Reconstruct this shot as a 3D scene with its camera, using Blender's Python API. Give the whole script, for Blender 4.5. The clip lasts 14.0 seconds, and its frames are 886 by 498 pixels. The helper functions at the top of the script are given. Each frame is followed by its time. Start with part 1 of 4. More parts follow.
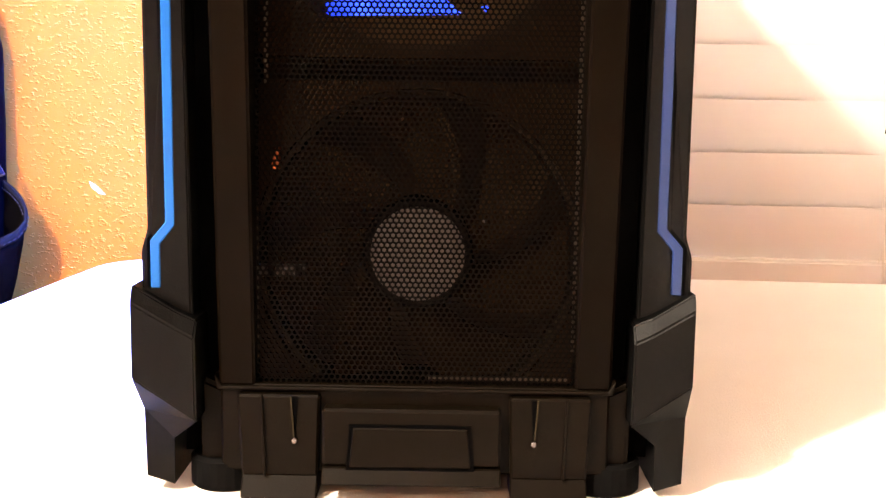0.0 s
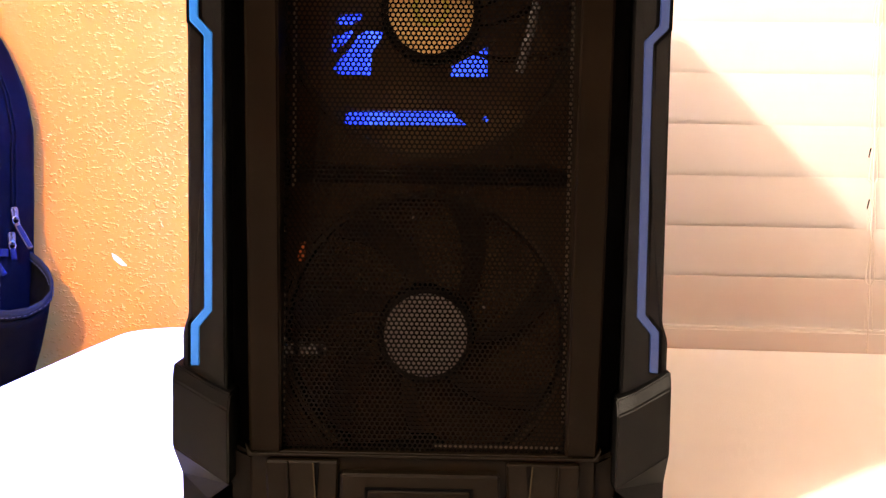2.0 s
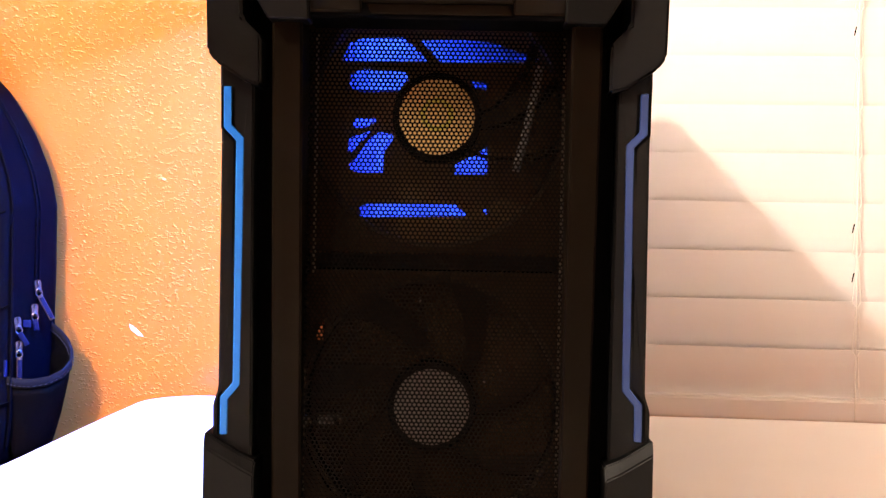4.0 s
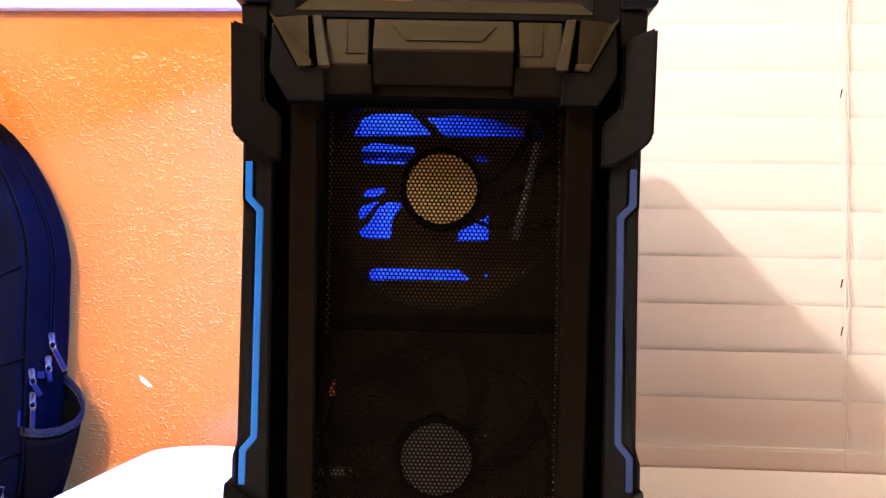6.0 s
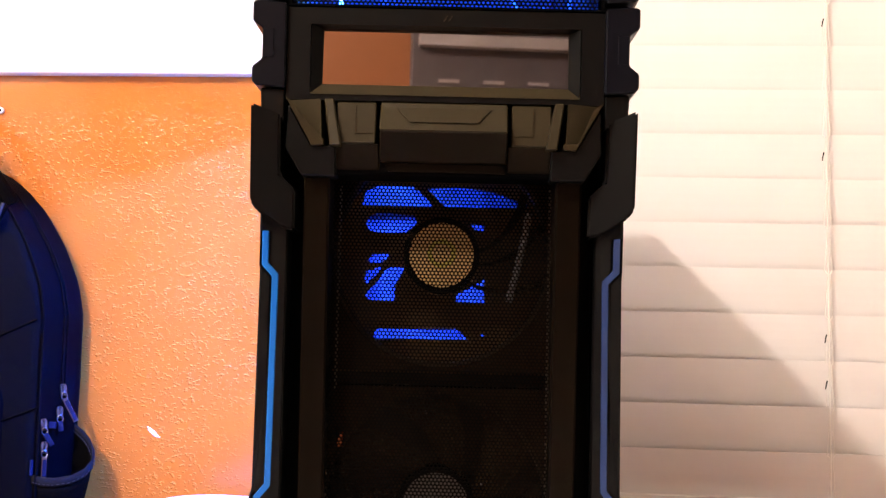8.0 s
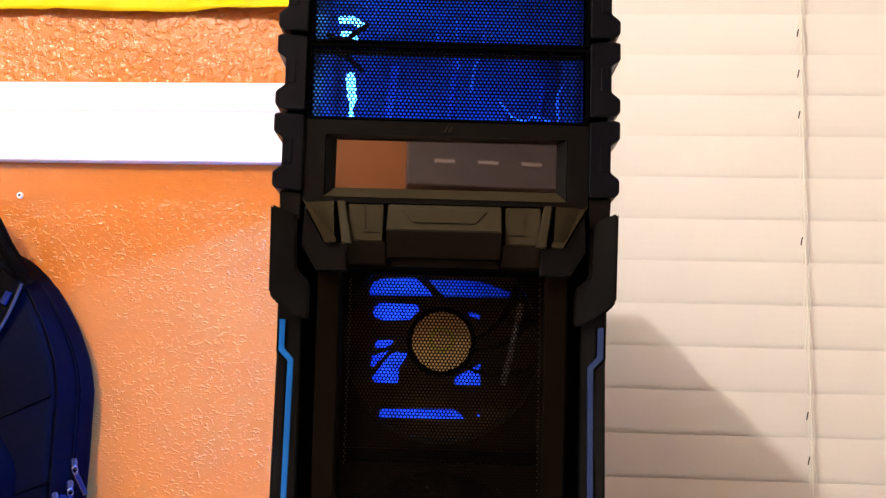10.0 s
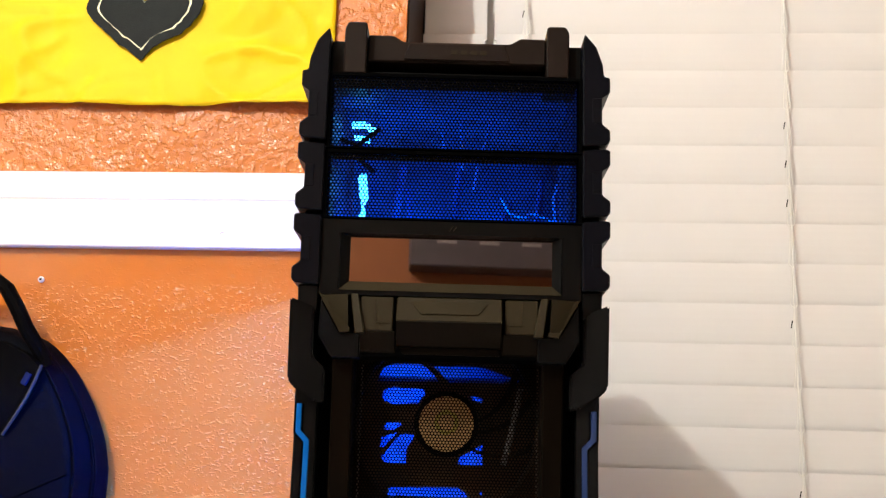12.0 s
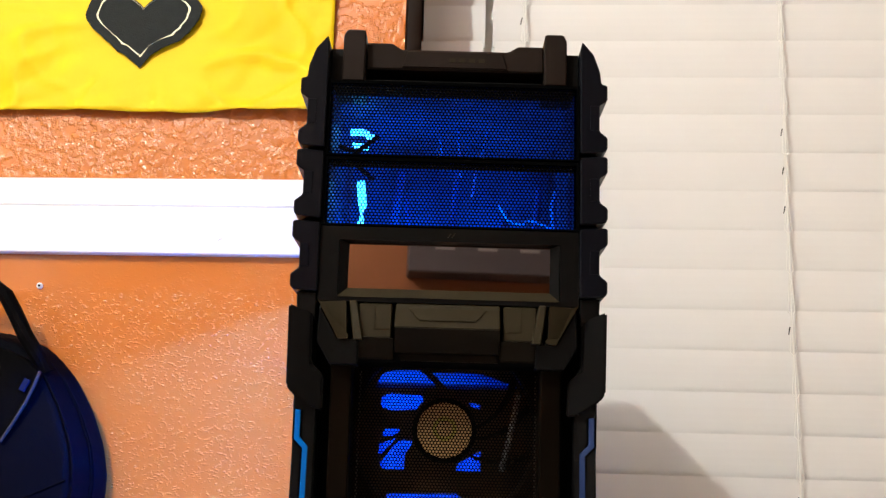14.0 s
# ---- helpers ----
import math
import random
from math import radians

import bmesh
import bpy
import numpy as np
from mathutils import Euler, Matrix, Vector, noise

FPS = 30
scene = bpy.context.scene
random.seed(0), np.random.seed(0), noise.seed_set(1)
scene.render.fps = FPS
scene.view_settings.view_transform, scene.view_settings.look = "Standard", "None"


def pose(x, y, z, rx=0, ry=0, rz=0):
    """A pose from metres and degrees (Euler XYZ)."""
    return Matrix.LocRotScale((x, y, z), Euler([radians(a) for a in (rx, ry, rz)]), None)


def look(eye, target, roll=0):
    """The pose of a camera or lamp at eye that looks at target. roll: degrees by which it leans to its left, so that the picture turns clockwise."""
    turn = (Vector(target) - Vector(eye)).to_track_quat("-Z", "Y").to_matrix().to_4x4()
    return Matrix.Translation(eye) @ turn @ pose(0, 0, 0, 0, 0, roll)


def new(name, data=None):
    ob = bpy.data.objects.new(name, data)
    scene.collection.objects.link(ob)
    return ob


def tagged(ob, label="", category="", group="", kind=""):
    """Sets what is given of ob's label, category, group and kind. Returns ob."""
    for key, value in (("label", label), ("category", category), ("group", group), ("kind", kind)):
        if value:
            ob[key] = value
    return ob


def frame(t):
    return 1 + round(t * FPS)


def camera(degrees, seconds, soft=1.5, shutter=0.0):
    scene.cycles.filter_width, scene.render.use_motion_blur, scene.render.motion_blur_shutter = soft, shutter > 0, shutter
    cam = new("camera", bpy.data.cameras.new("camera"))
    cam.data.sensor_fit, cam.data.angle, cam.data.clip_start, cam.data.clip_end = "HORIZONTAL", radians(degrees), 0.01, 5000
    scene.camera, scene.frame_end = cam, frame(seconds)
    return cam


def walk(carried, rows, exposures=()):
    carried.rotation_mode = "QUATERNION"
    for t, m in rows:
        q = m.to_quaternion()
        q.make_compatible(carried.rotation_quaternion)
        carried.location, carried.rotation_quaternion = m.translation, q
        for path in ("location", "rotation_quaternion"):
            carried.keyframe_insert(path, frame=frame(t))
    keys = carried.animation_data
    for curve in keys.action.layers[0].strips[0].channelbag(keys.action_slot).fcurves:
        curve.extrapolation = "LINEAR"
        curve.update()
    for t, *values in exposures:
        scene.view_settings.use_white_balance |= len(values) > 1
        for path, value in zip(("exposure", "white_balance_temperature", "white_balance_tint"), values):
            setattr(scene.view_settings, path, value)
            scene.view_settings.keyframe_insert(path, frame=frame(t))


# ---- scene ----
cam = camera(44.0, 14.0, soft=1.35)
# the path is written in the axes of the computer case, which stands 4.2 degrees off the wall
CASE_TURN = 4.2
PATH = [
    (0, (0.064, 0.031, 0.83), (0.056, 2.014, 0.569), 0.9),
    (0.5, (0.064, 0.017, 0.835), (0.055, 2.002, 0.594), 0.9),
    (1, (0.064, 0.004, 0.839), (0.051, 1.992, 0.624), 0.9),
    (1.5, (0.063, -0.012, 0.844), (0.051, 1.979, 0.659), 1.0),
    (2, (0.063, -0.027, 0.848), (0.048, 1.967, 0.695), 1.0),
    (2.5, (0.062, -0.041, 0.852), (0.046, 1.955, 0.729), 1.1),
    (3, (0.062, -0.057, 0.855), (0.043, 1.941, 0.764), 1.0),
    (5.5, (0.06, -0.114, 0.867), (0.039, 1.886, 0.897), 1.2),
    (6, (0.059, -0.125, 0.869), (0.04, 1.875, 0.919), 1.2),
    (6.5, (0.059, -0.135, 0.87), (0.04, 1.864, 0.939), 1.3),
    (7, (0.059, -0.147, 0.871), (0.04, 1.851, 0.96), 1.3),
    (7.5, (0.058, -0.161, 0.874), (0.042, 1.836, 0.984), 1.4),
    (8, (0.058, -0.178, 0.875), (0.042, 1.817, 1.015), 1.4),
    (10.5, (0.054, -0.263, 0.88), (0.046, 1.713, 1.185), 1.6),
    (11, (0.054, -0.283, 0.88), (0.045, 1.688, 1.22), 1.6),
    (11.5, (0.052, -0.3, 0.88), (0.042, 1.664, 1.258), 1.6),
    (12, (0.052, -0.306, 0.88), (0.037, 1.651, 1.288), 1.7),
    (12.5, (0.052, -0.307, 0.88), (0.035, 1.647, 1.304), 1.8),
    (13, (0.052, -0.307, 0.88), (0.034, 1.647, 1.306), 1.8),
    (13.5, (0.052, -0.309, 0.881), (0.037, 1.646, 1.303), 1.8),
    (14, (0.052, -0.309, 0.88), (0.04, 1.647, 1.299), 1.7),
]
ROOM = pose(0, 0, 0, 0, 0, CASE_TURN) @ pose(-0.052, -0.43, 0)
EXPOSURES = [(0, 2.38, 7850, 16), (1, 2.26, 8250, 17), (3, 1.99, 8000, 18), (5.5, 1.70, 7350, 16), (7.5, 1.48, 7100, 15), (10.5, 0.99, 6950, 7), (12, 0.91, 6350, 2), (14, 0.84, 6200, 1)]
walk(cam, [(t, ROOM @ look(eye, target, roll)) for t, eye, target, roll in PATH], EXPOSURES)

# ---- light ----
world = bpy.data.worlds.new("world")
scene.world = world
world.use_nodes = True
world.node_tree.nodes["Background"].inputs["Color"].default_value = (0.02, 0.02, 0.03, 1)
world.node_tree.nodes["Background"].inputs["Strength"].default_value = 0.3

BED_TOP = 0.672
LAMP = (-1.10, -1.45, 2.47)


def lamp(name, kind, place, power, colour, **extra):
    data = bpy.data.lights.new(name, kind)
    data.energy, data.color = power, colour
    ob = new(name, data)
    ob.matrix_world = place
    return ob


bulb = lamp("ceiling_bulb", "POINT", Matrix.Translation(LAMP), 105.0, (1.0, 0.965, 0.89))
bulb.data.shadow_soft_size = 0.04
CASE = pose(0, 0, BED_TOP, 0, 0, CASE_TURN)
led = lamp("case_led_strip", "AREA", CASE @ pose(-0.048, 0.335, 0.4905, 0, 50, 0), 11.5, (0.010, 0.115, 1.0))
led.data.shape, led.data.size, led.data.size_y = "RECTANGLE", 0.004, 0.28
# added lamp, hidden low in the bays, that brightens what shows through
bay_fill = lamp("drive_bay_fill", "AREA", CASE @ pose(-0.034, 0.072, 0.326, 112, 0, 0), 1.9, (0.004, 0.21, 1.0))
bay_fill.data.shape, bay_fill.data.size, bay_fill.data.size_y = "RECTANGLE", 0.11, 0.006

# ---- materials ----


def nodes_of(name):
    m = bpy.data.materials.new(name)
    m.use_nodes = True
    t = m.node_tree
    return m, t, t.nodes["Principled BSDF"]


def add(t, kind, **inputs):
    n = t.nodes.new(kind)
    for k, v in inputs.items():
        n.inputs[k].default_value = v
    return n


def surface(name, colour, rough=0.5, metal=0.0, grain=0.0, scale=400.0, mottle=0.0, mottle_scale=12.0, coat=0.0, spec=0.5, rough_var=0.0, random_value=0.0):
    """Paint, plastic or cloth: mottled base colour at a large scale, grain as bump at a small one."""
    m, t, b = nodes_of(name)
    b.inputs["Roughness"].default_value = rough
    b.inputs["Metallic"].default_value = metal
    b.inputs["Coat Weight"].default_value = coat
    b.inputs["Specular IOR Level"].default_value = spec
    b.inputs["Base Color"].default_value = (*colour, 1)
    co = t.nodes.new("ShaderNodeTexCoord")
    if mottle or random_value:
        n = add(t, "ShaderNodeTexNoise", Scale=mottle_scale, Detail=6.0)
        t.links.new(co.outputs["Object"], n.inputs["Vector"])
        mix = t.nodes.new("ShaderNodeMixRGB")
        mix.inputs["Color1"].default_value = (*[c * (1 - mottle) for c in colour], 1)
        mix.inputs["Color2"].default_value = (*[min(1, c * (1 + mottle)) for c in colour], 1)
        t.links.new(n.outputs["Fac"], mix.inputs["Fac"])
        t.links.new(mix.outputs["Color"], b.inputs["Base Color"])
    if rough_var:
        n2 = add(t, "ShaderNodeTexNoise", Scale=mottle_scale * 4, Detail=4.0)
        t.links.new(co.outputs["Object"], n2.inputs["Vector"])
        r = t.nodes.new("ShaderNodeMapRange")
        r.inputs["To Min"].default_value, r.inputs["To Max"].default_value = rough - rough_var, rough + rough_var
        t.links.new(n2.outputs["Fac"], r.inputs["Value"])
        t.links.new(r.outputs["Result"], b.inputs["Roughness"])
    if grain:
        n3 = add(t, "ShaderNodeTexNoise", Scale=scale, Detail=4.0)
        t.links.new(co.outputs["Object"], n3.inputs["Vector"])
        bump = add(t, "ShaderNodeBump", Strength=grain, Distance=0.001)
        t.links.new(n3.outputs["Fac"], bump.inputs["Height"])
        t.links.new(bump.outputs["Normal"], b.inputs["Normal"])
    return m


def knockdown_paint(name, colour):
    """Glossy orange paint over a hand-textured wall: small flat flecks in drifts, soft ripples between."""
    m, t, b = nodes_of(name)
    co = t.nodes.new("ShaderNodeTexCoord")
    flat = t.nodes.new("ShaderNodeMapping")
    flat.inputs["Scale"].default_value = (0.72, 1.0, 1.25)
    t.links.new(co.outputs["Object"], flat.inputs["Vector"])
    fleck = add(t, "ShaderNodeTexNoise", Scale=310.0, Detail=1.5, Roughness=0.45)
    ripple = add(t, "ShaderNodeTexNoise", Scale=48.0, Detail=3.0, Roughness=0.5)
    drift = add(t, "ShaderNodeTexNoise", Scale=7.0, Detail=3.0)
    hue = add(t, "ShaderNodeTexNoise", Scale=3.0, Detail=5.0)
    for n in (fleck, ripple, drift, hue):
        t.links.new(flat.outputs["Vector"], n.inputs["Vector"])
    step = t.nodes.new("ShaderNodeMapRange")
    step.inputs["From Min"].default_value, step.inputs["From Max"].default_value = 0.57, 0.73
    t.links.new(fleck.outputs["Fac"], step.inputs["Value"])
    amount = t.nodes.new("ShaderNodeMapRange")
    amount.inputs["From Min"].default_value, amount.inputs["From Max"].default_value = 0.36, 0.60
    amount.inputs["To Min"].default_value = 0.12
    t.links.new(drift.outputs["Fac"], amount.inputs["Value"])
    xyz = t.nodes.new("ShaderNodeSeparateXYZ")
    t.links.new(co.outputs["Object"], xyz.inputs["Vector"])
    # the plaster was smoothed in a band below the rail
    band = t.nodes.new("ShaderNodeMapRange")
    band.inputs["From Min"].default_value, band.inputs["From Max"].default_value = 1.07, 1.13
    band.inputs["To Min"].default_value, band.inputs["To Max"].default_value = 1.0, 0.12
    t.links.new(xyz.outputs["Z"], band.inputs["Value"])
    drifts = t.nodes.new("ShaderNodeMath")
    drifts.operation = "MULTIPLY"
    t.links.new(amount.outputs["Result"], drifts.inputs[0])
    t.links.new(band.outputs["Result"], drifts.inputs[1])
    both = t.nodes.new("ShaderNodeMath")
    both.operation = "MULTIPLY"
    t.links.new(step.outputs["Result"], both.inputs[0])
    t.links.new(drifts.outputs["Value"], both.inputs[1])
    lift = t.nodes.new("ShaderNodeMath")
    lift.operation = "MULTIPLY_ADD"
    lift.inputs[1].default_value = 0.35
    t.links.new(ripple.outputs["Fac"], lift.inputs[0])
    t.links.new(both.outputs["Value"], lift.inputs[2])
    # above the rail the plaster was knocked down into broader flats
    flats = add(t, "ShaderNodeTexNoise", Scale=85.0, Detail=3.0, Roughness=0.55)
    t.links.new(co.outputs["Object"], flats.inputs["Vector"])
    plateau = t.nodes.new("ShaderNodeMapRange")
    plateau.inputs["From Min"].default_value, plateau.inputs["From Max"].default_value = 0.43, 0.60
    plateau.inputs["To Max"].default_value = 1.5
    t.links.new(flats.outputs["Fac"], plateau.inputs["Value"])
    upper = t.nodes.new("ShaderNodeMapRange")
    upper.inputs["From Min"].default_value, upper.inputs["From Max"].default_value = 1.20, 1.26
    t.links.new(xyz.outputs["Z"], upper.inputs["Value"])
    kind = t.nodes.new("ShaderNodeMix")
    t.links.new(upper.outputs["Result"], kind.inputs[0])
    t.links.new(lift.outputs["Value"], kind.inputs[2])
    t.links.new(plateau.outputs["Result"], kind.inputs[3])
    bump = add(t, "ShaderNodeBump", Strength=0.60, Distance=0.0011)
    t.links.new(kind.outputs[0], bump.inputs["Height"])
    t.links.new(bump.outputs["Normal"], b.inputs["Normal"])
    mix = t.nodes.new("ShaderNodeMixRGB")
    mix.inputs["Color1"].default_value = (*[c * 0.9 for c in colour], 1)
    mix.inputs["Color2"].default_value = (*[min(1, c * 1.1) for c in colour], 1)
    t.links.new(hue.outputs["Fac"], mix.inputs["Fac"])
    t.links.new(mix.outputs["Color"], b.inputs["Base Color"])
    b.inputs["Roughness"].default_value = 0.17
    b.inputs["Specular IOR Level"].default_value = 0.5
    return m


PALE = surface("pale_wall_paint", (0.60, 0.56, 0.52), 0.7, grain=0.3, scale=120, mottle=0.04)
TAN = surface("tan_wall_paint", (0.46, 0.41, 0.36), 0.7, grain=0.3, scale=120, mottle=0.04)
ORANGE = knockdown_paint("orange_wall_paint", (0.470, 0.130, 0.0155))
# orange paint darkened to stand for the dim end of the room
DIM_ORANGE = surface("dimmed_orange_wall_paint", (0.24, 0.085, 0.025), 0.6, grain=0.4, scale=120, mottle=0.08, mottle_scale=5)
WHITE_TRIM = surface("white_gloss_paint", (0.68, 0.67, 0.65), 0.35, mottle=0.04, grain=0.1, scale=60, rough_var=0.1)
CEILING = surface("ceiling_paint", (0.80, 0.78, 0.75), 0.8, grain=0.4, scale=120, mottle=0.03)
FLOOR = surface("carpet", (0.30, 0.26, 0.21), 0.95, grain=0.8, scale=300, mottle=0.2)
SLAT = surface("white_faux_wood", (0.76, 0.738, 0.735), 0.42, grain=0.06, scale=90, mottle=0.03, mottle_scale=6)
CORD = surface("white_cord", (0.75, 0.73, 0.70), 0.8)
SHEET = surface("white_cotton_sheet", (0.80, 0.78, 0.76), 0.9, grain=0.35, scale=900, mottle=0.03, mottle_scale=9)
BLACK = surface("black_moulded_plastic", (0.0011, 0.0010, 0.0010), 0.45, spec=0.085, grain=0.12, scale=1500, mottle=0.15, mottle_scale=30, rough_var=0.06)
GRIP_BROWN = surface("worn_black_plastic", (0.0105, 0.0066, 0.0052), 0.40, spec=0.08, grain=0.12, scale=1500, mottle=0.25, mottle_scale=50)
BROWN = surface("dark_brown_plastic", (0.0026, 0.0016, 0.0009), 0.38, spec=0.02, grain=0.10, scale=1500, mottle=0.12, mottle_scale=40)
WARM = surface("warm_black_plastic", (0.0028, 0.0017, 0.0008), 0.42, spec=0.045, grain=0.10, scale=1500, mottle=0.2, mottle_scale=40)
# darker plastic for faces turned down, the shade held in the colour
UNDER_SHADE = surface("shaded_underside_plastic", (0.0046, 0.0029, 0.0014), 0.5, spec=0.03, grain=0.10, scale=1500, mottle=0.2, mottle_scale=40)
# black pillar plastic with a bluish sheen put into its colour
BLUE_SHEEN = surface("blue_sheen_black_plastic", (0.0026, 0.0028, 0.0046), 0.32, spec=0.07, grain=0.12, scale=1500, mottle=0.15, mottle_scale=30)
GUN = surface("gunmetal_plastic", (0.0185, 0.0136, 0.0066), 0.40, spec=0.09, grain=0.10, scale=1500, mottle=0.12, mottle_scale=40, rough_var=0.06)
DARK = surface("matt_black_steel", (0.0012, 0.0012, 0.0013), 0.8, spec=0.0, grain=0.1, scale=900)
MESH_PAINT = surface("black_mesh_paint", (0.0008, 0.0005, 0.0003), 0.5, spec=0.02)
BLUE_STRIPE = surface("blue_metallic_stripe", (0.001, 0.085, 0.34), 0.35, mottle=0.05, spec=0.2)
# the same stripe on the right pillar, its shade put into the colour
SHADED_STRIPE = surface("shaded_blue_stripe", (0.006, 0.017, 0.066), 0.4, mottle=0.08, spec=0.25)
# black steel inside the case; the blue LED light is put into its colour
INNER_GLOW = surface("case_inner_blue_glow", (0.0035, 0.034, 0.105), 0.5, spec=0.1, mottle=0.95, mottle_scale=28)
# brighter, lit copy of the same steel, the blue again in its colour
INNER_LIT = surface("case_inner_board_glow", (0.008, 0.054, 0.22), 0.5, spec=0.1, mottle=0.95, mottle_scale=40)
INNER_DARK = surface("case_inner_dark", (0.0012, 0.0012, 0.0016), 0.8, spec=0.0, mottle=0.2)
# cable colour that holds the blue light of the case
BLUE_LIT_CABLE = surface("blue_lit_cable", (0.05, 0.20, 0.60), 0.4)
BLADE = surface("black_blade_plastic", (0.025, 0.0135, 0.0065), 0.7, spec=0.0)
# pale colour that stands for glints along the mesh edge
GLINT = surface("mesh_glint_paint", (0.11, 0.095, 0.075), 0.5, mottle=0.9, mottle_scale=90)
FLANGE_DULL = surface("dull_ring_plastic", (0.034, 0.022, 0.013), 0.6, spec=0.05, mottle=0.4, mottle_scale=40)
LEDGE = surface("grey_laminate_edge", (0.30, 0.29, 0.30), 0.6, mottle=0.3)
CAGE = surface("black_cage_steel", (0.028, 0.015, 0.007), 0.7, spec=0.0, mottle=0.5, mottle_scale=35)
# lighter copy of the cage steel: light on the upper plate put into colour
CAGE_LIT = surface("lit_cage_plate", (0.090, 0.054, 0.028), 0.75, spec=0.0, mottle=0.5, mottle_scale=35)
FAN_BLACK = surface("black_fan_plastic", (0.025, 0.0135, 0.0065), 0.7, spec=0.0, mottle=0.4, mottle_scale=30)
PANEL = surface("smoked_glossy_panel", (0.31, 0.25, 0.23), 0.02, metal=1.0)
STICKER = surface("silver_fan_sticker", (0.10, 0.082, 0.080), 0.45, mottle=0.08, mottle_scale=60)
GOLD = surface("gold_fan_sticker", (0.64, 0.41, 0.18), 0.45, metal=0.0, mottle=0.1, mottle_scale=60)
LIME = surface("lime_print", (0.48, 0.42, 0.08), 0.5)
RUBBER = surface("black_rubber", (0.0015, 0.0014, 0.0014), 0.8, spec=0.04)
PAPER = surface("yellow_poster_paper", (0.72, 0.48, 0.003), 0.55, spec=0.15, grain=0.2, scale=90, mottle=0.06, mottle_scale=7)
HEART = surface("black_glitter_card", (0.005, 0.006, 0.0055), 0.5, spec=0.10, grain=0.6, scale=700, mottle=0.5, mottle_scale=120)
GLITTER = surface("silver_glitter", (0.65, 0.60, 0.42), 0.35, metal=0.9, grain=1.0, scale=900)
NAVY = surface("navy_nylon", (0.0004, 0.0006, 0.0022), 0.65, spec=0.04, grain=0.6, scale=1400, mottle=0.2, mottle_scale=14)
BAG_BLACK = surface("black_nylon", (0.0009, 0.0007, 0.0008), 0.7, spec=0.03, grain=0.6, scale=1400, mottle=0.2, mottle_scale=14)
ZIP_METAL = surface("gunmetal_zip", (0.16, 0.15, 0.16), 0.35, metal=1.0)
ZIP_BLUE = surface("blue_zip_pull", (0.003, 0.008, 0.040), 0.5, spec=0.1, mottle=0.3, mottle_scale=80)
PIPING = surface("grey_reflective_piping", (0.034, 0.031, 0.033), 0.6, spec=0.2, mottle=0.3, mottle_scale=60)
HEM = surface("elastic_hem", (0.006, 0.006, 0.008), 0.7, spec=0.08, grain=0.6, scale=1400, mottle=0.2, mottle_scale=60)
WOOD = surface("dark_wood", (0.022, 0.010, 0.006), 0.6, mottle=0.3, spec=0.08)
NIGHT = surface("night_glass", (0.01, 0.012, 0.02), 0.05)


def glowing(name, colour, power):
    m, t, b = nodes_of(name)
    b.inputs["Base Color"].default_value = (*colour, 1)
    b.inputs["Emission Color"].default_value = (*colour, 1)
    b.inputs["Emission Strength"].default_value = power
    return m


TUBE_GLOW = glowing("blue_led_tube", (0.04, 0.36, 1.0), 11.0)
LAMP_GLASS = glowing("lit_opal_glass", (1.0, 0.85, 0.65), 6.0)

m, t, b = nodes_of("clear_acrylic")
b.inputs["Transmission Weight"].default_value, b.inputs["Roughness"].default_value = 1.0, 0.02
ACRYLIC = m

# ---- building helpers ----


def link_mesh(name, bm, material, parent=None, smooth=False):
    me = bpy.data.meshes.new(name)
    bmesh.ops.recalc_face_normals(bm, faces=bm.faces)
    if smooth:
        for f in bm.faces:
            f.smooth = True
    bm.to_mesh(me)
    bm.free()
    me.materials.append(material)
    ob = new(name, me)
    ob.parent = parent
    return ob


def part(name, bm, material, parent, label="", smooth=False):
    ob = link_mesh(name, bm, material, parent, smooth)
    return tagged(ob, label) if label else ob


def empty(name, m, label, category, group="", kind=""):
    ob = new(name)
    ob.matrix_world = m
    return tagged(ob, label, category, group, kind)


def soften(bm, width, segments=1):
    if width:
        bmesh.ops.bevel(bm, geom=bm.edges[:], offset=width, segments=segments, affect="EDGES", clamp_overlap=True)
    return bm


def box(x0, x1, y0, y1, z0, z1, bevel=0.0, segments=1):
    own = bmesh.new()
    bmesh.ops.create_cube(own, size=1.0, matrix=Matrix.LocRotScale(((x0 + x1) / 2, (y0 + y1) / 2, (z0 + z1) / 2), None, (x1 - x0, y1 - y0, z1 - z0)))
    return soften(own, bevel, segments)


def prism(outline, y0, y1, bevel=0.0, y_of=None, segments=1):
    """An outline in x and z, given depth from y0 to y1; y_of(x, z) shifts the front."""
    bm = bmesh.new()
    front = [bm.verts.new((x, y0 + (y_of(x, z) if y_of else 0), z)) for x, z in outline]
    back = [bm.verts.new((x, y1, z)) for x, z in outline]
    bm.faces.new(front)
    bm.faces.new(back[::-1])
    n = len(outline)
    for i in range(n):
        bm.faces.new((front[i], back[i], back[(i + 1) % n], front[(i + 1) % n]))
    bmesh.ops.recalc_face_normals(bm, faces=bm.faces)
    return soften(bm, bevel, segments)


def profile(outline, x0, x1, bevel=0.0):
    """An outline in y and z, drawn along x."""
    bm = bmesh.new()
    a = [bm.verts.new((x0, y, z)) for y, z in outline]
    c = [bm.verts.new((x1, y, z)) for y, z in outline]
    bm.faces.new(a)
    bm.faces.new(c[::-1])
    n = len(outline)
    for i in range(n):
        bm.faces.new((a[i], c[i], c[(i + 1) % n], a[(i + 1) % n]))
    bmesh.ops.recalc_face_normals(bm, faces=bm.faces)
    return soften(bm, bevel)


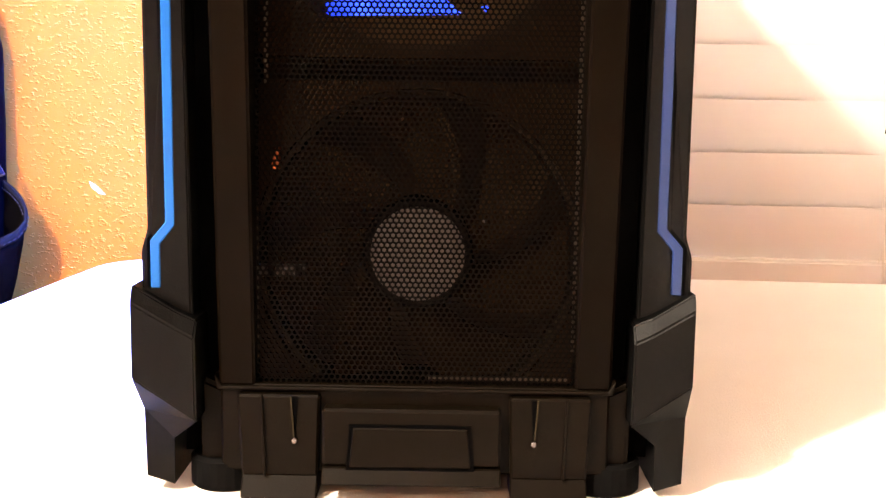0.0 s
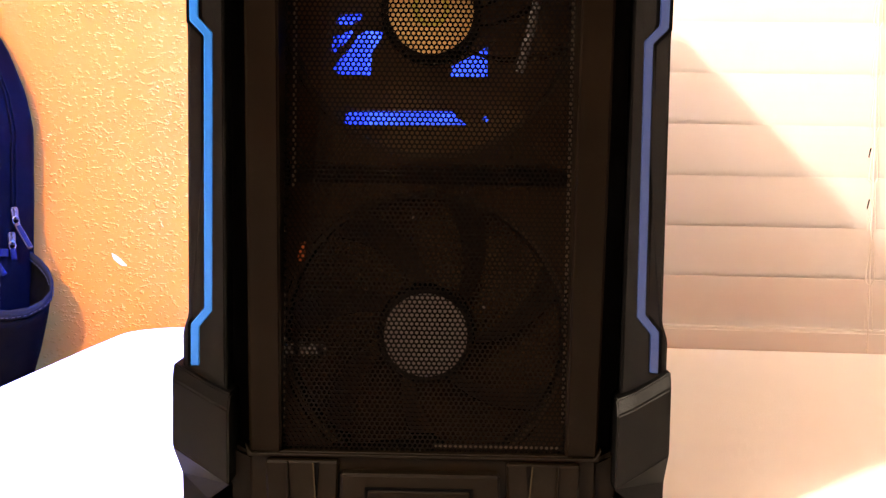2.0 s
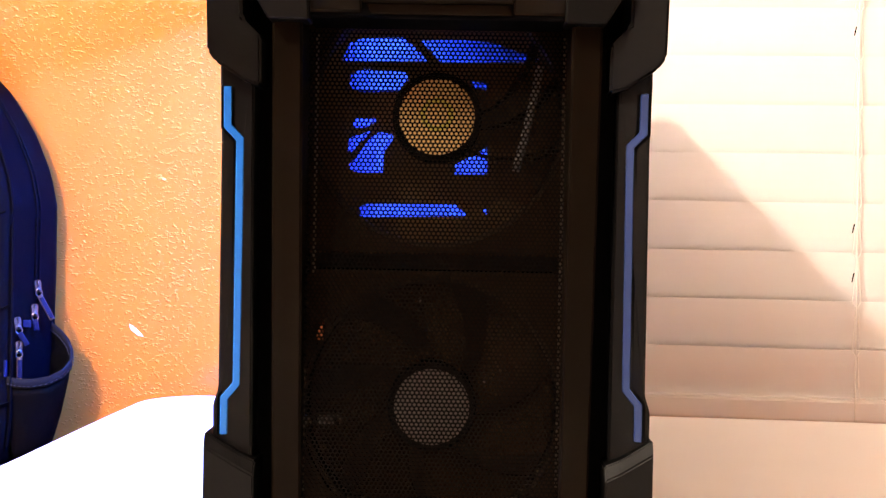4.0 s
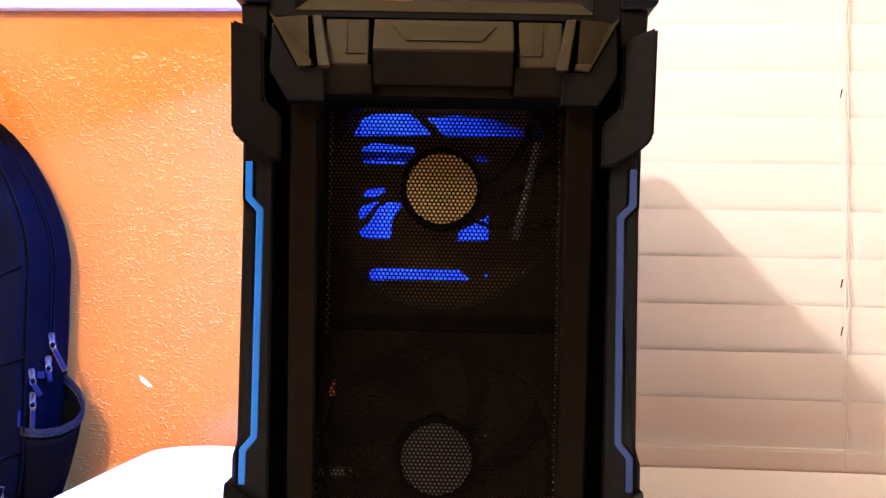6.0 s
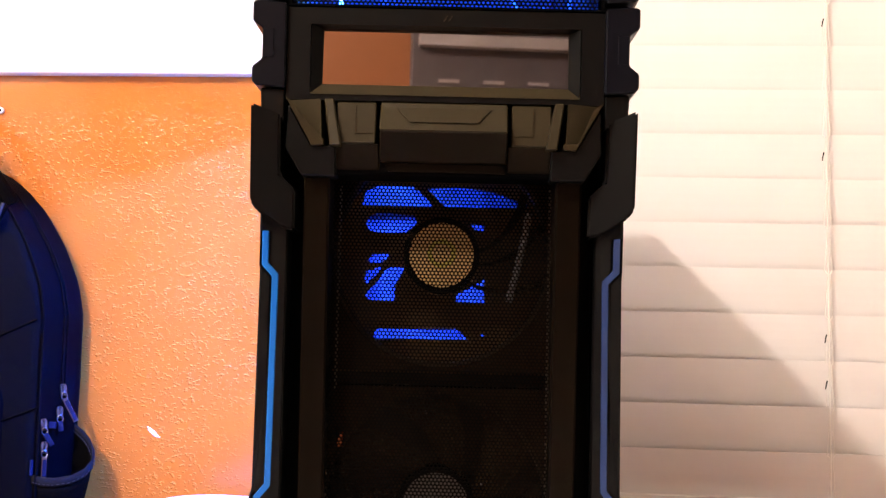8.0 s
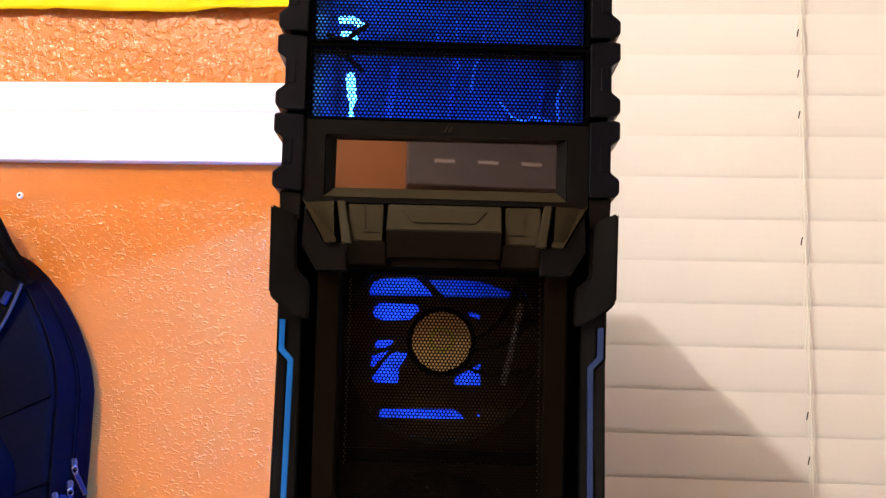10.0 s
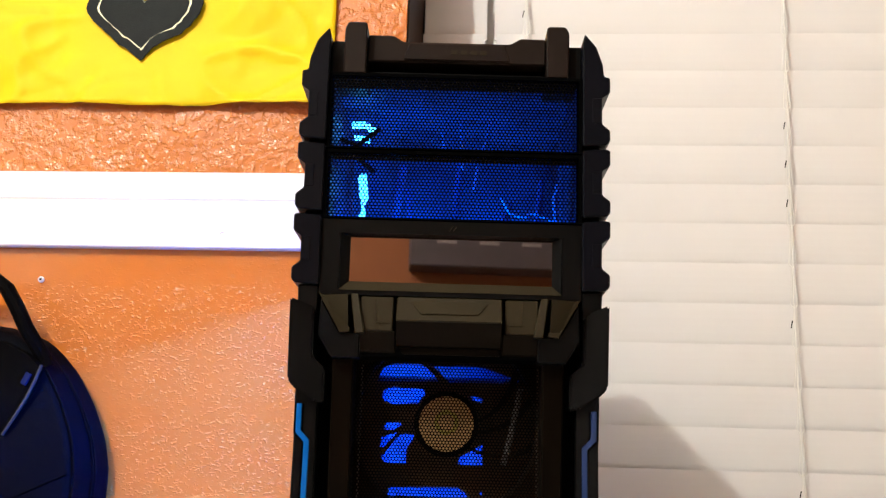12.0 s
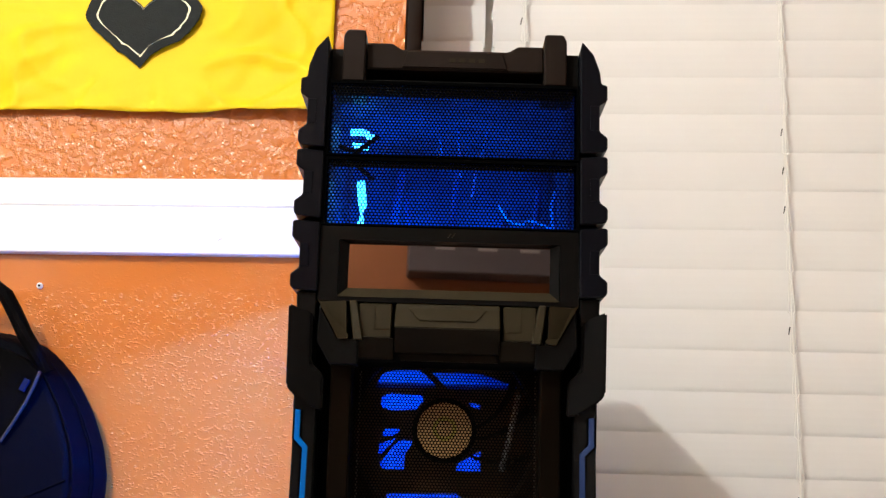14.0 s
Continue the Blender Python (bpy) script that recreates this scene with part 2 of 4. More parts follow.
def pierced(outline, holes, y0, y1):
    """A plate in x and z with holes through it."""
    bm = bmesh.new()
    edges = []
    for loop in (outline, *holes):
        vs = [bm.verts.new((x, y0, z)) for x, z in loop]
        edges += [bm.edges.new((vs[i], vs[(i + 1) % len(vs)])) for i in range(len(vs))]
    bmesh.ops.triangle_fill(bm, use_beauty=True, use_dissolve=False, edges=edges)
    out = bmesh.ops.extrude_face_region(bm, geom=bm.faces[:])
    bmesh.ops.translate(bm, vec=(0, y1 - y0, 0), verts=[v for v in out["geom"] if isinstance(v, bmesh.types.BMVert)])
    return bm


def circle(cx, cz, r, n=32):
    return [(cx + r * math.cos(2 * math.pi * i / n), cz + r * math.sin(2 * math.pi * i / n)) for i in range(n)]


def rect(x0, x1, z0, z1):
    return [(x0, z0), (x1, z0), (x1, z1), (x0, z1)]


def tube(points, radius, sides=8):
    """A round cord through the points."""
    bm = bmesh.new()
    pts = [Vector(p) for p in points]
    rings = []
    for i, p in enumerate(pts):
        d = (pts[min(i + 1, len(pts) - 1)] - pts[max(i - 1, 0)]).normalized()
        q = d.to_track_quat("Z", "Y")
        rings.append([bm.verts.new(p + q @ Vector((radius * math.cos(2 * math.pi * k / sides), radius * math.sin(2 * math.pi * k / sides), 0))) for k in range(sides)])
    for a, c in zip(rings, rings[1:]):
        for k in range(sides):
            bm.faces.new((a[k], a[(k + 1) % sides], c[(k + 1) % sides], c[k]))
    bm.faces.new(rings[0][::-1])
    bm.faces.new(rings[-1])
    return bm


def disc(cx, cz, r, y0, y1, n=32, bevel=0.0):
    return prism(circle(cx, cz, r, n), y0, y1, bevel)


def strip(path, width):
    """The outline of a ribbon of one width along a path in x and z."""
    left, right = [], []
    for i, (x, z) in enumerate(path):
        a = Vector(path[max(i - 1, 0)])
        c = Vector(path[min(i + 1, len(path) - 1)])
        d1 = (Vector(path[i]) - a).normalized() if i else None
        d2 = (c - Vector(path[i])).normalized() if i < len(path) - 1 else None
        n1 = Vector((-d1.y, d1.x)) if d1 else Vector((-d2.y, d2.x))
        n2 = Vector((-d2.y, d2.x)) if d2 else n1
        n = (n1 + n2).normalized()
        k = width / 2 / max(0.3, n.dot(n1))
        left.append((x + n.x * k, z + n.y * k))
        right.append((x - n.x * k, z - n.y * k))
    return left + right[::-1]


# ---- the room ----
WALL_Y, BLIND_Y, REVEAL_X, SILL = 0.6855, 0.854, -0.121, 0.60
X0, X1, Y0, TOP, WIN_R, WIN_TOP = -1.9, 1.9, -2.62, 2.75, 1.42, 2.12


def structure(name, bm, material, label, category="", smooth=False):
    return tagged(link_mesh(name, bm, material, None, smooth), label, category or name.split("_")[0], kind="structure")


structure("floor", box(X0 - 0.1, X1 + 0.1, Y0 - 0.1, 1.05, -0.06, 0.0), FLOOR, "brown carpet on the bedroom floor")
structure("ceiling", box(X0 - 0.1, X1 + 0.1, Y0 - 0.1, 1.05, TOP, TOP + 0.06), CEILING, "off-white painted bedroom ceiling")
north = pierced(rect(X0, X1, 0, TOP), [rect(REVEAL_X, WIN_R, SILL, WIN_TOP)], WALL_Y, 0.95)
structure("wall_north", north, ORANGE, "glossy orange wall with hand-trowelled texture")
structure("wall_south", box(X0, X1, Y0 - 0.1, Y0, 0, TOP), DIM_ORANGE, "orange painted wall behind the bed")
structure("wall_west", box(X0 - 0.1, X0, Y0 - 0.1, 1.05, 0, TOP), PALE, "pale painted side wall")
structure("wall_east", box(X1, X1 + 0.1, Y0 - 0.1, 1.05, 0, TOP), TAN, "tan painted side wall")
rail = profile([(WALL_Y, 1.171), (WALL_Y - 0.013, 1.171), (WALL_Y - 0.0145, 1.1725), (WALL_Y - 0.0145, 1.234), (WALL_Y - 0.0125, 1.2365), (WALL_Y - 0.0140, 1.239), (WALL_Y - 0.0125, 1.272), (WALL_Y - 0.009, 1.277), (WALL_Y, 1.277)], X0, REVEAL_X - 0.004)
structure("trim", rail, WHITE_TRIM, "white glossy grooved wooden rail along the orange wall")

structure("rail_scratch", tube([(-0.3565 + 0.0035 * math.cos(radians(a)), WALL_Y - 0.0146, 1.189 + 0.0035 * math.sin(radians(a))) for a in range(60, 200, 20)], 0.0005, 5), LEDGE, "small curved scratch in the white rail", "scratch")

window = empty("window_1", Matrix.Identity(4), "white framed window behind closed blinds at night", "window", kind="structure")
part("pane", box(REVEAL_X + 0.04, WIN_R - 0.04, 0.925, 0.931, SILL + 0.04, WIN_TOP - 0.04), NIGHT, window)
for x0, x1, z0, z1 in ((REVEAL_X + 0.001, WIN_R - 0.001, SILL + 0.001, SILL + 0.045), (REVEAL_X + 0.001, WIN_R - 0.001, WIN_TOP - 0.045, WIN_TOP - 0.001), (REVEAL_X + 0.001, REVEAL_X + 0.04, SILL + 0.046, WIN_TOP - 0.046), (WIN_R - 0.04, WIN_R - 0.001, SILL + 0.046, WIN_TOP - 0.046), (-0.025, 0.02, SILL + 0.046, WIN_TOP - 0.046)):
    part("window_frame", box(x0, x1, 0.89, 0.924, z0, z1, 0.003), WHITE_TRIM, window)

# dark strip added along the reveal; its colour stands for the shade there
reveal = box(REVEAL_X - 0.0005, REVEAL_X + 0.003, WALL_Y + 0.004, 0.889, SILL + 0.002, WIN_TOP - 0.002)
part("reveal_shade_strip", reveal, WOOD, window, "dark strip painted as shade on the window reveal")

# ---- blinds: wide slats closed with their upper edges towards the room ----
PITCH, FIRST = 0.0594, 0.661


def slat_mesh(length):
    bm = bmesh.new()
    n = 6
    rows = []
    for side in (0, 1):
        for i in range(n + 1):
            s = i / n - 0.5
            z = s * 0.0635
            y = -0.0070 * 2 * s - 0.0014 * (1 - (2 * s) ** 2) + (0.0028 if side else 0.0)
            rows.append([bm.verts.new((x, y, z)) for x in (-length / 2, length / 2)])
    f, b2 = rows[: n + 1], rows[n + 1:]
    for i in range(n):
        bm.faces.new((f[i][0], f[i][1], f[i + 1][1], f[i + 1][0]))
        bm.faces.new((b2[i][1], b2[i][0], b2[i + 1][0], b2[i + 1][1]))
    bm.faces.new((f[0][1], f[0][0], b2[0][0], b2[0][1]))
    bm.faces.new((f[n][0], f[n][1], b2[n][1], b2[n][0]))
    for k in (0, 1):
        bm.faces.new([f[i][k] for i in range(n + 1)] + [b2[i][k] for i in range(n, -1, -1)])
    return bm


def blind(x0, x1, cords, label):
    ob = empty("window_blind", pose((x0 + x1) / 2, BLIND_Y + 0.012, SILL), label, "blind", "blinds in the window")
    length, mid = x1 - x0, (x0 + x1) / 2
    first = None
    count = int((WIN_TOP - 0.06 - FIRST) / PITCH)
    rng = random.Random(int(1000 * (x1 + 3)))
    for i in range(count):
        z = FIRST + PITCH * (i + 0.5) - SILL
        if first is None:
            first = part("slat", slat_mesh(length), SLAT, ob)
            o = first
        else:
            o = new("slat", first.data)
            o.parent = ob
        o.matrix_local = pose(rng.uniform(-0.0022, 0.0022), rng.uniform(-0.0006, 0.0006), z, rng.uniform(-0.7, 0.7), rng.uniform(-0.06, 0.06), 0)
    part("bottom_rail", box(-length / 2, length / 2, -0.012, 0.010, 0.634 - SILL, FIRST - SILL + 0.001, 0.003, 2), SLAT, ob)
    part("head_rail", box(-length / 2, length / 2, -0.03, 0.025, WIN_TOP - SILL - 0.062, WIN_TOP - SILL - 0.002, 0.003), SLAT, ob)
    for cx in cords:
        x = cx - mid
        slant = lambda z: 0.008 * max(0.0, 1 - z / 0.55)
        top = WIN_TOP - SILL - 0.07
        part("lift_cord", tube([(x + slant(0.036), -0.0145, 0.036), (x + slant(0.3), -0.0145, 0.3), (x + slant(0.55), -0.0145, 0.55), (x + 0.001, -0.0145, top * 0.7), (x - 0.001, -0.0145, top)], 0.0009, 6), CORD, ob)
        for dx in (-0.0045, 0.0055):
            pts = []
            for i in range(count):
                z = FIRST + PITCH * i - SILL
                pts += [(x + dx + slant(z), -0.013, z + 0.001), (x + dx * 0.25 + slant(z), -0.0152, z + PITCH * 0.93)]
            part("ladder_cord", tube(pts, 0.0006, 5), CORD, ob)
        for i in range(count):
            if rng.random() < 0.55:
                continue
            z = FIRST + PITCH * (i + 0.62) - SILL
            part("cord_knot", tube([(x + slant(z) - 0.003, -0.0150, z), (x + slant(z) - 0.0045, -0.0156, z - 0.006), (x + slant(z) - 0.0052, -0.0153, z - 0.011)], 0.0008, 6), INNER_DARK, ob, "dark cord knot")
    return ob


blind(-0.116, -0.0195, [], "narrow white faux-wood window blind, slats closed")
blind(-0.0035, 1.41, [0.043, 0.431, 1.0], "wide white faux-wood window blind, slats closed")

# ---- bed ----


def bed():
    ob = empty("bed", pose(0.6, -0.05, 0), "bed with a smooth white sheet, pushed near the window", "bed")
    bm = bmesh.new()

    def ring(d, z):
        """The mattress outline, drawn in by d, at a height; the sheet swells a little towards the far corner."""
        x0, x1, y0, y1, r = -0.978 + d, 1.0 - d, -0.66 + d, 0.712 - d, max(0.085 - d, 0.02)
        out = []
        for cx, cy, a0 in ((x1 - r, y1 - r, 0), (x0 + r, y1 - r, 90), (x0 + r, y0 + r, 180), (x1 - r, y0 + r, 270)):
            arc = [(cx + r * math.cos(radians(a0 + 15 * k)), cy + r * math.sin(radians(a0 + 15 * k))) for k in range(7)]
            out += arc
        full = []
        for k7, (p, q) in enumerate(zip(out, out[1:] + out[:1])):
            n = 14 if k7 % 7 == 6 else 1
            full += [(p[0] + (q[0] - p[0]) * k / n, p[1] + (q[1] - p[1]) * k / n) for k in range(n)]
        vs = []
        for x, y in full:
            swell = 0.0 if z < 0.5 else 0.0065 * max(0, min(1, (-0.66 - x) / 0.22)) * max(0, min(1, (y - 0.15) / 0.35)) + 0.0015 * noise.noise((x * 5, y * 5, 0.4))
            vs.append(bm.verts.new((x, y, z + swell)))
        return vs

    R = 0.035
    rings = [ring(0, 0.43), ring(0, BED_TOP - R)] + [ring(R * (1 - math.cos(radians(a))), BED_TOP - R + R * math.sin(radians(a))) for a in (18, 36, 54, 72, 90)]
    rings += [ring(d, BED_TOP) for d in (0.07, 0.12, 0.18, 0.25, 0.33, 0.42, 0.52, 0.62)]
    for a, c in zip(rings, rings[1:]):
        for k in range(len(a)):
            bm.faces.new((a[k], a[(k + 1) % len(a)], c[(k + 1) % len(a)], c[k]))
    bm.faces.new(rings[0][::-1])
    bm.faces.new(rings[-1])
    part("mattress", bm, SHEET, ob, "white sheeted mattress", smooth=True)
    part("bed_base", box(-0.97, 0.97, -0.66, 0.66, 0.08, 0.427, 0.01), WOOD, ob)
    for x in (-0.9, 0.9):
        for y in (-0.6, 0.6):
            part("leg", box(x - 0.03, x + 0.03, y - 0.03, y + 0.03, 0, 0.08), WOOD, ob)


bed()

# ---- ceiling light ----
fixture = empty("ceiling_light", pose(LAMP[0], LAMP[1], TOP), "round opal glass ceiling light, switched on", "ceiling light")
part("canopy", disc(0, 0, 0.07, -0.02, 0, 24), WHITE_TRIM, fixture).matrix_local = pose(0, 0, 0, 90, 0, 0)

part("stem", tube([(0, 0, -0.02), (0, 0, -0.085)], 0.016, 12), WHITE_TRIM, fixture)
bm = bmesh.new()
bmesh.ops.create_uvsphere(bm, u_segments=20, v_segments=12, radius=0.075, matrix=Matrix.Translation((0, 0, -0.15)))
globe = part("globe", bm, LAMP_GLASS, fixture, "lit opal globe", smooth=True)
globe.visible_shadow = False

# ---- computer tower, in its own axes: x across, y back, z up from the sheet ----
tower = empty("computer_tower", CASE, "black gaming computer tower with blue stripes standing on the bed", "computer case")
LEAN = ((-0.1, 0.027), (0.0, 0.027), (0.08, 0.026), (0.25, 0.011), (0.32, 0.001), (0.38, -0.003), (0.6, -0.003))


def lean(z):
    """The front leans: its foot stands a little further back than its top."""
    return float(np.interp(z, [a for a, _ in LEAN], [c for _, c in LEAN]))


def fit_front(bm):
    for v in bm.verts:
        v.co.y += lean(v.co.z)
    return bm


def front(name, bm, material, parent=tower, label="", smooth=False):
    return part(name, fit_front(bm), material, parent, label, smooth)


def side(outline, s):
    return [(s * x, z) for x, z in outline]


def spread(outline):
    """The pillars splay slightly towards the foot."""
    return [(x * (1 + 1.75 * lean(z)), z) for x, z in outline]


def hex_mesh(x0, x1, z0, z1, y, pitch, hole, depth):
    """Sheet steel punched with six-sided holes, as one mesh."""
    verts, faces = [], []
    rise = pitch * math.sqrt(3) / 2
    ro, ri = pitch / math.sqrt(3), pitch / math.sqrt(3) * hole
    angles = [math.radians(60 * k + 30) for k in range(6)]
    for j in range(int((z1 - z0) / rise)):
        for i in range(int((x1 - x0) / pitch) - (j % 2)):
            cx, cz = x0 + pitch * (i + 0.5 + 0.5 * (j % 2)), z0 + rise * (j + 0.5)
            n = len(verts)
            for r, yy in ((ro, y), (ri, y), (ri, y + depth)):
                verts += [(cx + r * math.cos(a), yy, cz + r * math.sin(a)) for a in angles]
            for k in range(6):
                k2 = (k + 1) % 6
                faces += [(n + k, n + k2, n + 6 + k2, n + 6 + k), (n + 6 + k, n + 6 + k2, n + 12 + k2, n + 12 + k)]
    me = bpy.data.meshes.new("mesh")
    me.from_pydata(verts, [], faces)
    me.materials.append(MESH_PAINT)
    return me


def hex_part(name, parent, label, *args):
    ob = new(name, hex_mesh(*args))
    ob.parent = parent
    return tagged(ob, label, kind="stuff")


# feet
for x in (-0.078, 0.078):
    for y in (0.044, 0.53):
        foot = disc(0, 0, 0.0155, -0.014, 0.0, 28, 0.0015)
        bmesh.ops.transform(foot, matrix=pose(x, y, 0, 90, 0, 0), verts=foot.verts)
        bmesh.ops.translate(foot, vec=(0, 0, 0 - min(v.co.z for v in foot.verts)), verts=foot.verts)
        part("foot", foot, RUBBER, tower, "round black rubber foot", smooth=False)

# body panels
part("top_panel", box(-0.1, 0.1, 0.06, 0.58, 0.494, 0.506, 0.001), BLACK, tower)
part("floor_panel", box(-0.1, 0.1, 0.06, 0.58, 0.013, 0.018), DARK, tower)
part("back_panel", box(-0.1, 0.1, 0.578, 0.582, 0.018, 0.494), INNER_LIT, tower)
part("side_panel", box(0.0975, 0.105, 0.06, 0.5775, 0.018, 0.494), BLACK, tower)
window_side = pierced([(0.06, 0.018), (0.5775, 0.018), (0.5775, 0.494), (0.06, 0.494)], [[(0.10, 0.13), (0.53, 0.13), (0.53, 0.473), (0.10, 0.473)]], 0.0975, 0.1)
for v in window_side.verts:
    v.co.x, v.co.y = -v.co.y, v.co.x
sp = part("side_panel", window_side, BLACK, tower, "side panel with a clear window")
pane = part("side_window", box(-0.0972, -0.0952, 0.095, 0.535, 0.125, 0.478), ACRYLIC, sp, "clear acrylic side window")
pane.visible_shadow = False
part("motherboard_tray", box(0.088, 0.090, 0.26, 0.577, 0.02, 0.492), INNER_LIT, tower)

# front frame behind the bars
for s in (-1, 1):
    front("front_frame", box(min(s * 0.0665, s * 0.098), max(s * 0.0665, s * 0.098), 0.022, 0.058, 0.012, 0.330), DARK)
    front("front_frame", box(min(s * 0.0885, s * 0.098), max(s * 0.0885, s * 0.098), 0.022, 0.058, 0.3305, 0.492), DARK)

# pillars, with foot blocks, arms and ribbed upper segments


def inward(x, z=0.0):
    """The pillar faces turn in towards the mesh: their inner edges lie further back."""
    return (0.55 if x > 0 else 0.20) * max(0.0, 0.106 - abs(x))


for s in (-1, 1):
    pillar = front("pillar", prism(side(spread([(0.0850, 0.050), (0.1030, 0.070), (0.1032, 0.100), (0.1008, 0.108), (0.1006, 0.2290), (0.1014, 0.2580), (0.1014, 0.2740), (0.0860, 0.2740)]), s), 0.0, 0.056, 0.0012, inward), BLACK)
    ridge = strip([(s * 0.0893, 0.074), (s * 0.0890, 0.110), (s * 0.0884, 0.236), (s * 0.0890, 0.258)], 0.0016)
    front("pillar_ridge", prism(ridge, -0.0010, 0.012, 0.0005, inward), BLACK, pillar, "soft upright ridge of the pillar")
    block = bmesh.new()
    k = 0.982 if s > 0 else 1.0
    outline_f = side([(0.0858, 0.0325), (0.1102 * k, 0.0500), (0.1102 * k, 0.0805), (0.0930, 0.0700), (0.0860, 0.0660)], s)
    outline_r = side([(0.0858, 0.0320), (0.1110 * k, 0.0480), (0.1106 * k, 0.0870), (0.0940, 0.0765), (0.0860, 0.0726)], s)
    a = [block.verts.new((x, -0.0095 + inward(x) * 0.5, z)) for x, z in outline_f]
    c = [block.verts.new((x, -0.0050 + inward(x) * 0.5, z)) for x, z in outline_r]
    d = [block.verts.new((x, 0.056, z)) for x, z in outline_r]
    for p, q in ((a, c), (c, d)):
        for i in range(5):
            block.faces.new((p[i], q[i], q[(i + 1) % 5], p[(i + 1) % 5]))
    block.faces.new(a)
    block.faces.new(d[::-1])
    bmesh.ops.recalc_face_normals(block, faces=block.faces)
    front("foot_block", soften(block, 0.0008, 2), BLACK, tower, "faceted black plastic foot block")
    toe = bmesh.new()
    up = [toe.verts.new((s * x, y, z)) for x, y, z in ((0.0860, -0.0070 + 0.5 * inward(s * 0.086), 0.0323), (0.1100 * k, -0.0092, 0.0498), (0.1108 * k, 0.05, 0.0480), (0.0860, 0.05, 0.0320))]
    low = [toe.verts.new((s * x, y, z)) for x, y, z in ((0.0965, 0.001, 0.0235), (0.1083, 0.001, 0.0355), (0.1083, 0.05, 0.0355), (0.0965, 0.05, 0.0235))]
    bot = [toe.verts.new((s * x, y, z)) for x, y, z in ((0.0972, 0.003, 0.0035), (0.1083, 0.003, 0.0070), (0.1083, 0.05, 0.0070), (0.0972, 0.05, 0.0035))]
    for p, q in ((up, low), (low, bot)):
        for i in range(4):
            toe.faces.new((p[i], q[i], q[(i + 1) % 4], p[(i + 1) % 4]))
    toe.faces.new(up[::-1])
    toe.faces.new(bot)
    front("toe", toe, BLACK, tower, "slanted lower end of the pillar")
    path = [(s * x, z) for x, z in spread(((0.0978, 0.2545), (0.0976, 0.2357), (0.0919, 0.2296), (0.0922, 0.1104), (0.0977, 0.1033), (0.0978, 0.0850)))]
    front("stripe_groove", prism(strip(path, 0.0064), -0.0006, 0.012, 0.0, inward), DARK, pillar, "black groove round the stripe")
    front("stripe", prism(strip(path, 0.0036), -0.0016, 0.012, 0.0004, inward), BLUE_STRIPE if s < 0 else SHADED_STRIPE, pillar, "bright blue metallic stripe" if s < 0 else "blue stripe, greyed as if in shade")
    front("arm", prism(side([(0.1075, 0.3245), (0.1075, 0.2700), (0.1040, 0.2650), (0.0900, 0.2560), (0.0830, 0.2545), (0.0828, 0.2775), (0.0912, 0.2855), (0.0912, 0.3185)], s), -0.0085, 0.056, 0.0014, inward, 2), BLACK, tower, "angular shoulder of the pillar")
    front("arm_neck", prism(side([(0.0900, 0.3150), (0.1030, 0.3200), (0.1035, 0.3340), (0.0900, 0.3335)], s), -0.001, 0.056, 0.0006), BLACK)
    for z0, z1, cap in ((0.3350, 0.3820, 0), (0.3860, 0.4330, 0), (0.4370, 0.4860, 1)):
        ring = [(0.0893, z0 - 0.001), (0.1060, z0), (0.1082, z0 + 0.0025), (0.1082, z0 + 0.0105), (0.1026, z0 + 0.0150), (0.1026, z1 - 0.0150), (0.1082, z1 - 0.0110), (0.1082, z1)]
        ring += [(0.1040, 0.4870), (0.1030, 0.4960), (0.0985, 0.5090), (0.0905, 0.5185), (0.0893, 0.5120)] if cap else [(0.1050, z1 + 0.0008), (0.0893, z1 - 0.0005)]
        front("ribbed_segment", prism(side(ring, s), -0.004, 0.056, 0.0008), BLUE_SHEEN, tower, "ribbed upper segment of the pillar")
        lo, hi = z0 + 0.0155, z1 - 0.0155
        front("segment_recess", prism(side(rect(0.0960, 0.1024, lo, hi), s), -0.0046, 0.002, 0.0004), BLUE_SHEEN)
    front("segment_core", box(min(s * 0.0895, s * 0.1018), max(s * 0.0895, s * 0.1018), 0.004, 0.05, 0.325, 0.487), DARK)
    front("mesh_bar", box(min(s * 0.0640, s * 0.0785), max(s * 0.0640, s * 0.0785), 0.002, 0.030, 0.0450, 0.2930, 0.0012), BROWN, tower, "upright bar beside the mesh")

# mesh front
hex_part("front_mesh", tower, "black hexagonal steel mesh over the fans", -0.0660, 0.0660, 0.0455, 0.2880, 0.0330, 0.0023, 0.64, 0.0006)

